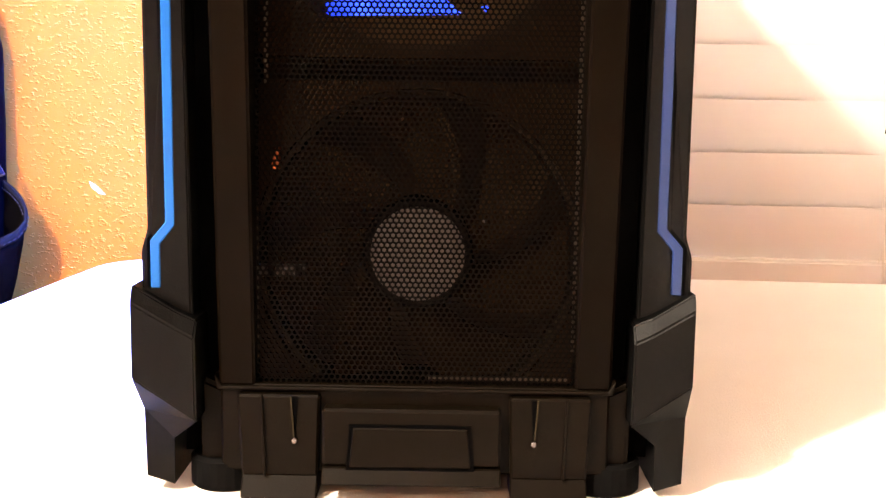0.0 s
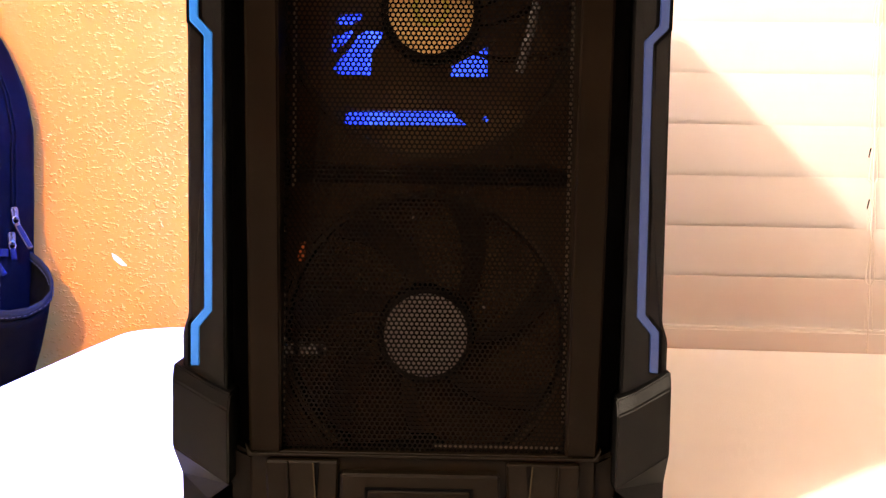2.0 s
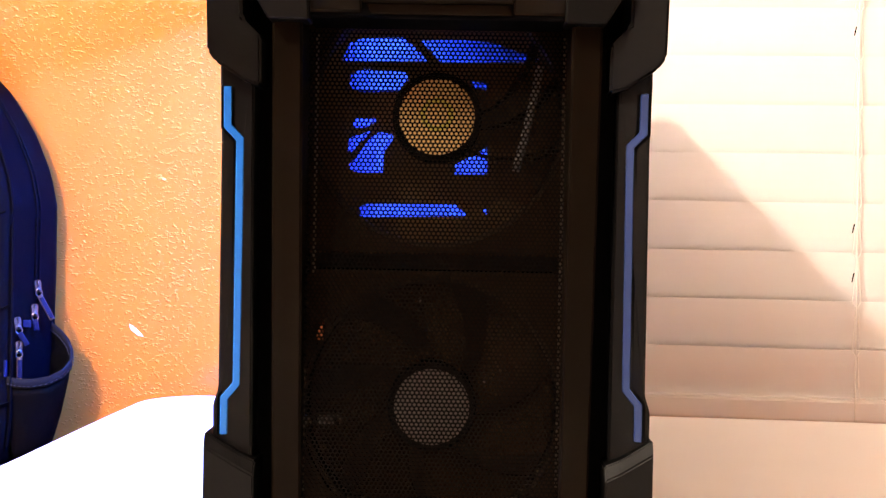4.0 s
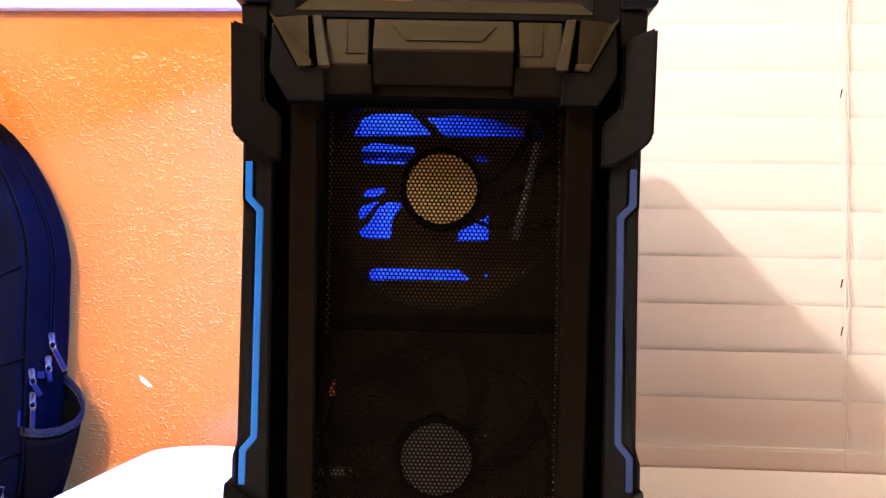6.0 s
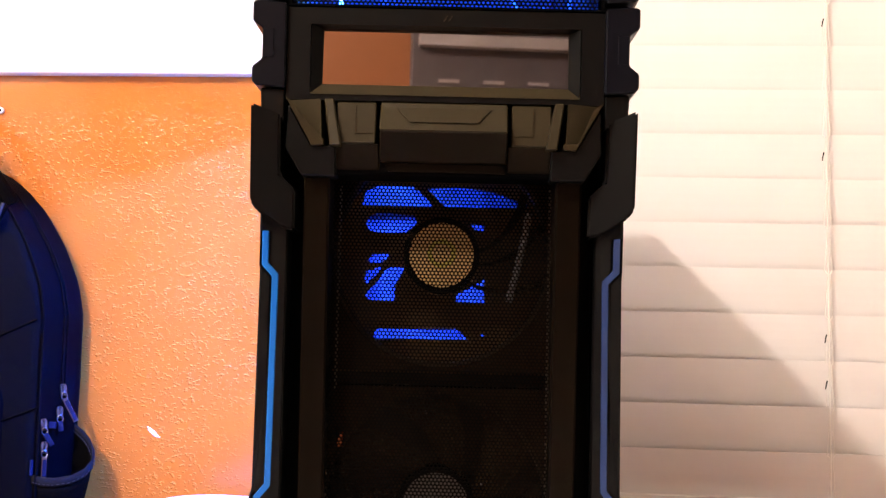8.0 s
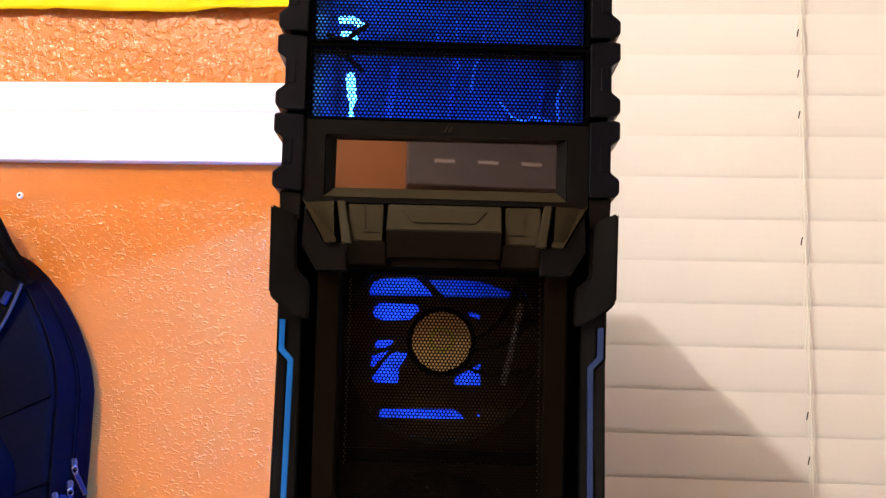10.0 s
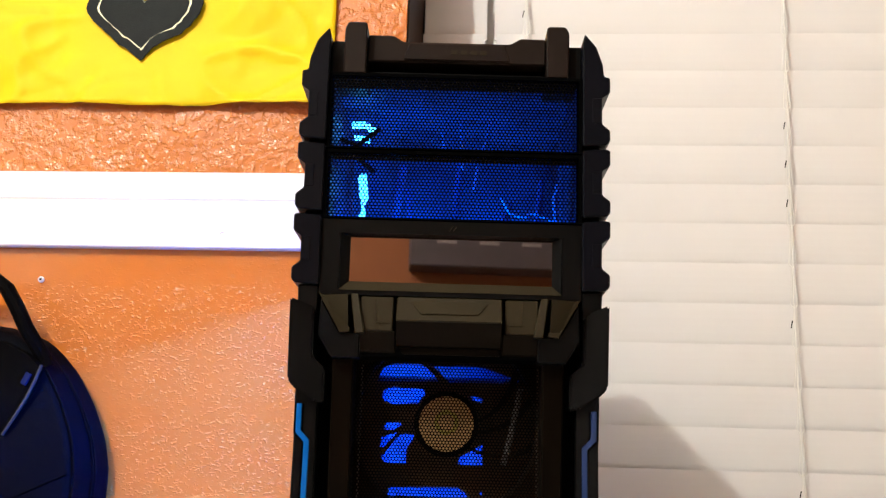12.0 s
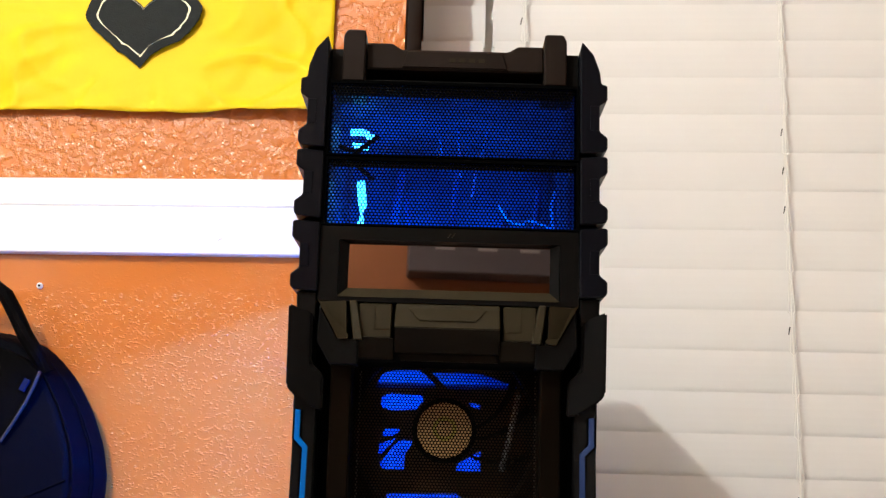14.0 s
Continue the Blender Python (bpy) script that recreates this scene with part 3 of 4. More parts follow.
# lower grille with its middle handle
front("bottom_beam", box(-0.0780, 0.0780, 0.002, 0.050, 0.0100, 0.0460, 0.0010), WARM)
front("sill_bar", prism([(-0.0800, 0.0500), (-0.0770, 0.0455), (0.0770, 0.0455), (0.0800, 0.0500), (0.0790, 0.0440), (-0.0790, 0.0440)], 0.0, 0.03, 0.0004), WARM)
for s in (-1, 1):
    plate = front("side_plate", prism(side([(0.0375, 0.0430), (0.0705, 0.0430), (0.0690, 0.0095), (0.0385, 0.0095)], s), -0.003, 0.012, 0.0010), WARM, tower, "gunmetal plate of the lower grille")
    front("plate_fold", prism(side([(0.0600, 0.0428), (0.0612, 0.0428), (0.0602, 0.0100), (0.0590, 0.0100)], s), -0.0045, 0.0, 0.0003), WARM, plate)
    front("plate_groove", prism(side([(0.0462, 0.0425), (0.0490, 0.0425), (0.0474, 0.0260)], s), -0.0036, -0.001, 0.0), DARK, plate, "dark wedge groove")
    front("rivet", disc(s * 0.0476, 0.0245, 0.0011, -0.0044, -0.002, 10, 0.0003), STICKER, plate, "bright rivet head")
    front("groove_edge", prism(side(strip([(0.0490, 0.0425), (0.0478, 0.0262)], 0.0006), s), -0.0042, -0.001), GUN, plate, "bright edge of the groove")
    front("chin_plate", profile([(-0.002, 0.0105), (-0.0075, 0.0015), (0.016, 0.0015), (0.016, 0.0105)], min(s * 0.0385, s * 0.0690), max(s * 0.0385, s * 0.0690), 0.0006), WARM)
    front("corner_fillet", prism(side([(0.0700, 0.0400), (0.0870, 0.0480), (0.0870, 0.0120), (0.0780, 0.0105), (0.0700, 0.0105)], s), 0.006, 0.04, 0.002, None, 2), WARM)
handle = front("lower_handle", prism([(-0.0365, 0.0385), (0.0345, 0.0385), (0.0345, 0.0150), (-0.0365, 0.0150)], -0.006, 0.012, 0.0012), WARM, tower, "gunmetal handle of the lower grille")
front("inset_groove", prism([(-0.0255, 0.0325), (0.0225, 0.0325), (0.0240, 0.0138), (-0.0270, 0.0138)], -0.0066, -0.002), DARK, handle)
front("inset", prism([(-0.0240, 0.0312), (0.0210, 0.0312), (0.0226, 0.0150), (-0.0256, 0.0150)], -0.0072, -0.002, 0.0005), WARM, handle, "raised middle of the handle")
front("handle_lip", profile([(-0.006, 0.0148), (-0.0098, 0.0085), (0.004, 0.0085), (0.004, 0.0148)], -0.0365, 0.0345, 0.0006), WARM, handle)

# pale strips added behind the mesh, painted glints that show through its holes
for x, z0, z1 in ((-0.0600, 0.165, 0.284), (-0.0640, 0.055, 0.120), (0.0632, 0.060, 0.285)):
    part("mesh_glint", box(x - 0.0007, x + 0.0007, 0.0343, 0.0356, z0, z1), GLINT, tower, "pale strip painted as glints along the mesh edge")
part("mesh_glint", box(0.0050, 0.0622, 0.0343, 0.0356, 0.0475, 0.0488), GLINT, tower, "pale strip painted as glints along the mesh edge")

# upper latch group
latch = front("latch", profile([(0.008, 0.3275), (-0.001, 0.3275), (-0.003, 0.3235), (-0.014, 0.3096), (0.008, 0.3096)], -0.0355, 0.0355, 0.0008), GUN, tower, "gunmetal release latch under the display bay")
front("latch_underside", profile([(-0.0139, 0.3095), (-0.004, 0.2940), (0.008, 0.2940), (0.008, 0.3095)], -0.0354, 0.0354, 0.0006), UNDER_SHADE, latch, "underside of the latch, shade in its colour")
bm = prism([(-0.0265, 0.3240), (0.0265, 0.3240), (0.0190, 0.3150), (-0.0190, 0.3150)], -0.0022, 0.004, 0.0, lambda x, z: -0.0115 * (0.3240 - z) / 0.0145 - 0.0014)
front("latch_plate", bm, GUN, latch, "raised trapezoid on the latch")
front("latch_edge", prism(strip([(-0.0275, 0.3245), (-0.0195, 0.3143), (0.0195, 0.3143), (0.0275, 0.3245)], 0.0009), -0.0018, 0.004, 0.0, lambda x, z: -0.0115 * (0.3240 - z) / 0.0145 - 0.0006), DARK, latch)
for s in (-1, 1):
    front("latch_side", profile([(0.006, 0.327), (-0.001, 0.327), (-0.007, 0.3035), (0.006, 0.3000)], min(s * 0.0380, s * 0.0600), max(s * 0.0380, s * 0.0600), 0.0006), GUN)
    front("latch_rib", prism(side(strip([(0.0500, 0.3265), (0.0495, 0.3095), (0.0400, 0.3095)], 0.0009), s), -0.0016, 0.002, 0.0, lambda x, z: -0.0060 * (0.327 - z) / 0.0235), GUN)
    front("fin", prism(side([(0.0672, 0.3285), (0.0620, 0.3285), (0.0565, 0.3010), (0.0628, 0.3010)], s), -0.003, 0.006, 0.0007, lambda x, z: -0.010 * (0.3285 - z) / 0.0275), GUN, tower, "slanted fin beside the latch")
    front("wing_rim", prism(side([(0.0830, 0.3235), (0.0868, 0.3265), (0.0745, 0.3050), (0.0665, 0.3050), (0.0665, 0.3018), (0.0735, 0.3012)], s), -0.010, 0.004, 0.0004), GUN, tower, "thin rim of the wing")
    front("wing", prism(side([(0.0866, 0.3240), (0.0880, 0.3000), (0.0790, 0.2850), (0.0600, 0.2850), (0.0600, 0.3015), (0.0738, 0.3020)], s), -0.0075, 0.010, 0.0008), BLACK)
    front("wing_back", prism(side([(0.0680, 0.3050), (0.0870, 0.3050), (0.0870, 0.3275), (0.0690, 0.3275)], s), -0.0065, 0.018, 0.0, lambda x, z: 0.35 * (abs(x) - 0.068)), GUN)
    front("side_underside", profile([(-0.0068, 0.3034), (-0.001, 0.2900), (0.006, 0.2870), (0.008, 0.3034)], min(s * 0.0358, s * 0.0640), max(s * 0.0358, s * 0.0640), 0.0008), UNDER_SHADE, tower, "underside beside the latch, shade in its colour")
front("latch_backing", box(-0.0885, 0.0885, 0.012, 0.030, 0.2995, 0.3300), DARK)
front("display_backing", box(-0.0885, 0.0885, 0.0125, 0.016, 0.3305, 0.3796), DARK)
front("latch_shelf", box(-0.0620, 0.0620, 0.000, 0.030, 0.2872, 0.2990, 0.001), DARK)
front("shelf_lip", prism([(-0.0330, 0.2935), (0.0330, 0.2935), (0.0350, 0.2890), (-0.0310, 0.2890)], -0.001, 0.004), WARM)

# display bay
front("display_frame", pierced(rect(-0.0890, 0.0890, 0.3280, 0.3796), [rect(-0.0760, 0.0760, 0.3318, 0.3705)], -0.001, 0.012), BLACK, tower, "black frame of the display bay")
bay = part("display_panel", box(-0.0720, 0.0740, 0.0045, 0.0070, 0.3360, 0.3700), PANEL, tower, "smoked glossy display panel reflecting the room")
front("display_lip", profile([(-0.0015, 0.3312), (0.0045, 0.3380), (0.0085, 0.3318)], -0.0755, 0.0755, 0.0), GUN)
for s in (-1, 1):
    front("display_cheek", prism(side([(0.0755, 0.3320), (0.0755, 0.3705), (0.0695, 0.3690), (0.0695, 0.3370)], s), -0.0010, 0.009, 0.0, lambda x, z: 0.0055 if abs(x) < 0.073 else 0.0), BLACK)

# plates added round the bays to carry the blue glow
for s in (-1, 1):
    part("bay_cheek", box(min(s * 0.0872, s * 0.0955), max(s * 0.0872, s * 0.0955), 0.060, 0.19, 0.325, 0.488), INNER_GLOW, tower)
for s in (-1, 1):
    part("bay_rail", box(min(s * 0.0871, s * 0.0884), max(s * 0.0871, s * 0.0884), 0.0150, 0.0598, 0.3300, 0.4875), INNER_GLOW, tower)
part("bay_backing", box(-0.087, 0.087, 0.19, 0.192, 0.322, 0.4880), INNER_GLOW, tower)
part("bay_roof", box(-0.0868, 0.0868, 0.0602, 0.1895, 0.4882, 0.4892), INNER_GLOW, tower)
part("bay_roof", box(-0.0868, 0.0868, 0.0302, 0.0600, 0.4882, 0.4892), INNER_GLOW, tower)

# two mesh drive-bay covers
for z0, z1 in ((0.3806, 0.4296), (0.4308, 0.4860)):
    cover = front("bay_cover", pierced(rect(-0.0888, 0.0888, z0, z1), [rect(-0.0868, 0.0868, z0 + 0.0012, z1 - 0.0022)], -0.001, 0.014), DARK, tower, "drive-bay cover with hexagonal mesh")
    hex_part("cover_mesh", cover, "black hexagonal steel mesh", -0.0870, 0.0870, z0 + 0.0010, z1 - 0.0015, -0.0025, 0.0025, 0.60, 0.0006)

# top of the front, with posts and grip
front("top_recess", box(-0.0888, 0.0888, 0.016, 0.030, 0.4862, 0.4892), DARK)
front("top_recess", box(-0.0888, 0.0888, 0.022, 0.056, 0.4894, 0.5000), DARK)
front("top_step", box(-0.0636, 0.0636, 0.010, 0.0155, 0.4864, 0.4915, 0.0008), BLACK)
for s in (-1, 1):
    front("post", prism(side([(0.0640, 0.4864), (0.0800, 0.4864), (0.0800, 0.5210), (0.0775, 0.5255), (0.0650, 0.5255), (0.0640, 0.5235)], s), 0.001, 0.05, 0.0010), GRIP_BROWN, tower, "square post at the top")
    front("post_cheek", box(min(s * 0.0802, s * 0.0892), max(s * 0.0802, s * 0.0892), 0.008, 0.05, 0.4864, 0.5130, 0.0006), BLACK)
grip = front("grip", prism([(-0.0638, 0.4985), (0.0638, 0.4985), (0.0638, 0.5185), (0.0455, 0.5185), (0.0385, 0.5140), (-0.0385, 0.5140), (-0.0455, 0.5185), (-0.0638, 0.5185)], 0.008, 0.045, 0.0010), GRIP_BROWN, tower, "carrying grip between the posts")
front("grip_face", prism([(-0.0380, 0.5000), (0.0380, 0.5000), (0.0340, 0.5125), (-0.0340, 0.5125)], 0.0066, 0.010, 0.0006), GRIP_BROWN, grip)
for x in (-0.004, 0.003, 0.010, 0.017):
    front("badge_mark", box(x, x + 0.0045, 0.0062, 0.0068, 0.5045, 0.5075), GUN, grip, "worn grey mark")
front("tiny_badge", prism(strip([(-0.0015, 0.3735), (0.0005, 0.3765)], 0.0007), -0.0016, 0.0), GUN, tower)
front("tiny_badge", prism(strip([(0.0012, 0.3735), (0.0032, 0.3765)], 0.0007), -0.0016, 0.0), GUN, tower)

# fans behind the mesh


def fan(z, label, cap, lit):
    ob = empty("case_fan", CASE @ pose(0, 0.040, z), label, "fan", "front fans of the computer")
    part("fan_frame", pierced([(-0.069, -0.062), (-0.062, -0.069), (0.062, -0.069), (0.069, -0.062), (0.069, 0.062), (0.062, 0.069), (-0.062, 0.069), (-0.069, 0.062)], [circle(0, 0, 0.0665, 48)], 0.0, 0.025), FAN_BLACK, ob)
    part("fan_ring", pierced(circle(0, 0, 0.0664, 48), [circle(0, 0, 0.0640, 48)], 0.004, 0.02), FLANGE_DULL, ob, "dull moulded ring round the blades")
    # hub coloured near black to stand for the shadow ring round the sticker
    hub = part("hub", disc(0, 0, 0.0228, 0.004, 0.024, 36, 0.001), INNER_DARK, ob)
    part("hub_sticker", disc(0, 0, 0.0192, 0.0020, 0.0046, 36), cap, hub, label.split(",")[1].strip())
    if lit:
        part("sticker_print", pierced(circle(0, 0.001, 0.0085, 24), [circle(0, 0.001, 0.0058, 24)], 0.0016, 0.0030), LIME, hub, "yellow-green ring printed on the sticker")
    for k in ((0.0, 1.0, 2.0, 3.0, 4.0, 5.0, 6.0) if not lit else (-0.6, 0.0, 0.4)):
        bm = bmesh.new()
        rows = []
        for i in range(6):
            r = 0.0215 + (0.0625 - 0.0215) * i / 5
            sweep = 0.30 + 0.55 * i / 5
            row = []
            for j in range(5):
                a = 2 * math.pi * k / 7 + sweep + (j / 4 - 0.5) * (0.60 if not lit else 0.10) - (0.55 if lit else 0.0)
                row.append(bm.verts.new((r * math.cos(a), 0.006 + 0.012 * j / 4, r * math.sin(a))))
            rows.append(row)
        for p, q in zip(rows, rows[1:]):
            for j in range(4):
                bm.faces.new((p[j], p[j + 1], q[j + 1], q[j]))
        out = bmesh.ops.extrude_face_region(bm, geom=bm.faces[:])
        bmesh.ops.translate(bm, vec=(0, 0.0015, 0), verts=[v for v in out["geom"] if isinstance(v, bmesh.types.BMVert)])
        part("blade", bm, BLADE, ob, smooth=False)
    return ob


fan(0.0977, "dark case fan at rest, silver round sticker on its hub", STICKER, False)
fan(0.2450, "dark case fan at rest, gold round sticker on its hub", GOLD, True)

# drive cage behind the fans, with cut-outs through which the lit inside shows
cage = empty("drive_cage", CASE @ pose(0, 0.0, 0), "black steel drive cage behind the fans", "drive cage")
holes = [[(-0.0509, 0.2757), (-0.0475, 0.2852), (-0.0402, 0.2885), (-0.0196, 0.2889), (-0.0135, 0.2847), (-0.0060, 0.2765)],
         [(-0.0099, 0.2872), (0.0083, 0.2885), (0.0277, 0.2869), (0.0525, 0.2787), (0.0516, 0.2769), (0.0013, 0.2760)],
         [(-0.0470, 0.2646), (-0.0459, 0.2694), (-0.0399, 0.2720), (-0.0168, 0.2705), (-0.0160, 0.2664), (-0.0214, 0.2602), (-0.0396, 0.2594), (-0.0450, 0.2610)],
         [(0.0172, 0.2663), (0.0257, 0.2655), (0.0253, 0.2619), (0.0197, 0.2627)],
         [(-0.0453, 0.2423), (-0.0429, 0.2457), (-0.0333, 0.2464), (-0.0325, 0.2442), (-0.0380, 0.2410), (-0.0441, 0.2408)],
         [(-0.0474, 0.2286), (-0.0464, 0.2355), (-0.0355, 0.2393), (-0.0379, 0.2356), (-0.0450, 0.2282)],
         [(-0.0465, 0.2214), (-0.0413, 0.2271), (-0.0355, 0.2357), (-0.0307, 0.2387), (-0.0234, 0.2379), (-0.0233, 0.2354), (-0.0280, 0.2286), (-0.0285, 0.2176), (-0.0423, 0.2174), (-0.0460, 0.2192)],
         [(0.0093, 0.2172), (0.0096, 0.2225), (0.0192, 0.2276), (0.0264, 0.2321), (0.0267, 0.2176)],
         [(-0.0406, 0.1939), (-0.0402, 0.1992), (-0.0371, 0.2008), (0.0101, 0.2013), (0.0170, 0.1951)],
         [(0.0242, 0.1984), (0.0261, 0.1994), (0.0278, 0.1982), (0.0264, 0.1963)]]
# upper plate stands in for the fan's rear struts, with light in its colour
part("cage_front", pierced(rect(-0.090, 0.090, 0.174, 0.318), holes, 0.0655, 0.067), CAGE_LIT, cage, "upper plate with cut-outs, coloured as if lit")
part("cage_front", box(-0.0875, 0.0675, 0.0672, 0.0687, 0.019, 0.186), CAGE, cage)
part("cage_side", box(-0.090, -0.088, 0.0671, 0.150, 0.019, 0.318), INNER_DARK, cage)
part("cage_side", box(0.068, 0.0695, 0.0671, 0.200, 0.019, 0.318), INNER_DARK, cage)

# ---- wall hangings ----
poster = empty("poster", pose(-0.68, WALL_Y, 1.374), "creased yellow paper poster with a black glitter heart", "poster")
bm = bmesh.new()
NX, NZ, PW, PH = 150, 100, 0.92, 0.62
HX, HZ, HW = 0.187, 0.132, 0.166
grid = []
for j in range(NZ + 1):
    row = []
    for i in range(NX + 1):
        x, z = (i / NX - 0.5) * PW, j / NZ * PH
        edge = 0.004 * noise.noise((x * 6, 0.3, 0)) * max(0, 1 - j / 9)
        taut = 1 - 0.78 * math.exp(-((x - HX) / 0.125) ** 4 - ((z - HZ) / 0.10) ** 4)
        crease = abs(noise.noise((x * 5 + z * 3, z * 6, 1.7))) * 0.013 + abs(noise.noise((x * 11 - z * 9, z * 16, 4.1))) * 0.007 + abs(noise.noise((x * 24 + z * 10, z * 30 - x * 6, 7.7))) * 0.0035 + (1 - abs(noise.noise((x * 5 + z * 7, z * 6 - x * 3, 3.3)))) ** 9 * 0.0060 + (1 - abs(noise.noise((x * 9 - z * 4, z * 12 + x * 3, 9.1)))) ** 10 * 0.0045
        y = -0.004 - taut * crease - 0.010 * max(0, 1 - j / 7) * abs(noise.noise((x * 4, 2.2, 0)))
        row.append(bm.verts.new((x, y, z + edge)))
    grid.append(row)
for a, c in zip(grid, grid[1:]):
    for i in range(NX):
        bm.faces.new((a[i], a[i + 1], c[i + 1], c[i]))
out = bmesh.ops.extrude_face_region(bm, geom=bm.faces[:])
bmesh.ops.translate(bm, vec=(0, 0.0006, 0), verts=[v for v in out["geom"] if isinstance(v, bmesh.types.BMVert)])
part("sheet", bm, PAPER, poster, "creased yellow paper", smooth=True)


def heart_outline(cx, cz, w, n=72, rough=0.0):
    pts = []
    for i in range(n):
        a = 2 * math.pi * i / n
        k = 1 + rough * noise.noise((4 * math.cos(a), 4 * math.sin(a), 5.5)) + 0.5 * rough * noise.noise((13 * math.cos(a), 13 * math.sin(a), 2.5))
        pts.append((cx + k * w / 32 * 16 * math.copysign(abs(math.sin(a)) ** 2.2, math.sin(a)), cz + k * w / 32 * 0.77 * (13 * math.cos(a) - 5 * math.cos(2 * a) - 2 * math.cos(3 * a) - math.cos(4 * a))))
    return pts


part("heart", prism(heart_outline(HX, HZ, HW, rough=0.07), -0.0135, -0.0115), HEART, poster, "black glitter heart")
part("heart_line", pierced(heart_outline(HX, HZ + 0.002, HW * 0.800, rough=0.10), [heart_outline(HX, HZ + 0.002, HW * 0.775, rough=0.06)], -0.0141, -0.0131), GLITTER, poster, "silver glitter outline")

nail = empty("wall_nail", pose(-0.606, WALL_Y, 1.127), "small pale screw in the orange wall", "screw")
part("head", disc(0, 0, 0.0042, -0.004, 0, 14, 0.0006), WHITE_TRIM, nail)
part("slot", box(-0.0016, 0.0016, -0.0046, -0.0038, -0.0014, 0.0014), INNER_DARK, nail)
chip = structure("wall_chip", prism([(-0.404, 0.747), (-0.396, 0.742), (-0.388, 0.734), (-0.394, 0.735), (-0.402, 0.741)], WALL_Y - 0.0012, WALL_Y + 0.001), WHITE_TRIM, "white chip in the orange paint", "paint chip")

# ---- backpack on its stand ----
stand = empty("bedside_table", pose(-0.70, 0.50, 0), "low dark wooden bedside table", "table")
part("tabletop", box(-0.28, 0.28, -0.17, 0.17, 0.57, 0.60, 0.004), WOOD, stand)
for x in (-0.25, 0.25):
    for y in (-0.14, 0.14):
        part("leg", box(x - 0.02, x + 0.02, y - 0.02, y + 0.02, 0, 0.57), WOOD, stand)

bag = empty("backpack", pose(-0.651, WALL_Y - 0.006, 0.60), "navy and black nylon backpack leaning against the orange wall", "backpack")


def half_width(z):
    """Half width of the bag at a height: straight sides that round over to the top."""
    return float(np.interp(z, [0.0, 0.05, 0.28, 0.315, 0.357, 0.400, 0.430, 0.447, 0.458], [0.160, 0.166, 0.167, 0.160, 0.142, 0.115, 0.087, 0.060, 0.020]))


def padded(name, back, depth, shrink, top, material, label, parent=bag):
    """A padded compartment: its sides draw in towards the front, its corners are round, its cloth a little slack."""
    bm = bmesh.new()
    layers = []
    rows = 34
    for j in range(rows + 1):
        f = j / rows
        z = top * (1 - (1 - f) ** 1.35)
        w = max(0.012, half_width(z * 0.458 / top) - shrink)
        d = depth * (0.45 + 0.55 * min(1.0, w / (0.160 - shrink)) ** 0.6)
        t0 = back
        outline = [(w - 0.008, t0), (w - 0.001, t0 + 0.005), (w, t0 + 0.012), (w - 0.10 * (d - t0), t0 + 0.35 * (d - t0)), (w - 0.22 * (d - t0), t0 + 0.66 * (d - t0)), (w - 0.33 * (d - t0), d - 0.008), (w - 0.33 * (d - t0) - 0.003, d - 0.002), (w - 0.33 * (d - t0) - 0.012, d), (w * 0.5, d + 0.003), (w * 0.2, d + 0.004)]
        ring = [(x, y) for x, y in outline] + [(-x, y) for x, y in outline[::-1]]
        layers.append([bm.verts.new((x + 0.0012 * noise.noise((x * 30, y * 60, z * 22)), -y - 0.0014 * noise.noise((x * 24, z * 26, 3.1)), z + 0.0008 * noise.noise((x * 50, z * 40, 1.1)))) for x, y in ring])
    for p, q in zip(layers, layers[1:]):
        for k in range(len(p)):
            bm.faces.new((p[k], p[(k + 1) % len(p)], q[(k + 1) % len(q)], q[k]))
    bm.faces.new(layers[0][::-1])
    bm.faces.new(layers[-1])
    return part(name, bm, material, parent, label, smooth=True)


padded("main_body", 0.0, 0.070, 0.0, 0.458, NAVY, "navy nylon main compartment")
padded("middle_compartment", 0.060, 0.115, 0.062, 0.290, NAVY, "navy middle compartment")
padded("front_pocket", 0.105, 0.150, 0.085, 0.225, NAVY, "navy padded front pocket")
flap = prism([(0.0935, 0.402), (0.0810, 0.364), (0.0545, 0.316), (-0.040, 0.300), (-0.110, 0.330), (-0.100, 0.395), (-0.050, 0.432), (0.040, 0.434), (0.072, 0.420)], -0.0775, -0.060, 0.0015)
part("top_panel", flap, BAG_BLACK, bag, "black nylon panel above the piping")
part("piping", tube([(0.0945, -0.0760, 0.404), (0.0885, -0.0775, 0.384), (0.0810, -0.0785, 0.364), (0.0680, -0.0790, 0.339), (0.0545, -0.0790, 0.316)], 0.0021, 8), PIPING, bag, "pale reflective piping")
part("brand_tab", box(-0.004, 0.004, -0.0015, 0.0015, -0.008, 0.008, 0.0006), ZIP_BLUE, bag, "small blue tab").matrix_local = pose(0.078, -0.0800, 0.386, 0, 24, 0)
for x0, z0, x1, z1 in ((0.020, 0.205, 0.139, 0.271), (0.020, 0.112, 0.1445, 0.171), (0.020, 0.006, 0.1470, 0.069)):
    pts = [(x0 + (x1 - x0) * k / 8, -0.0742 + 0.004 * (k / 8) ** 3, z0 + (z1 - z0) * (k / 8) ** 0.8) for k in range(9)]
    part("seam", tube(pts, 0.0012, 6), BAG_BLACK, bag, "dark quilting seam")
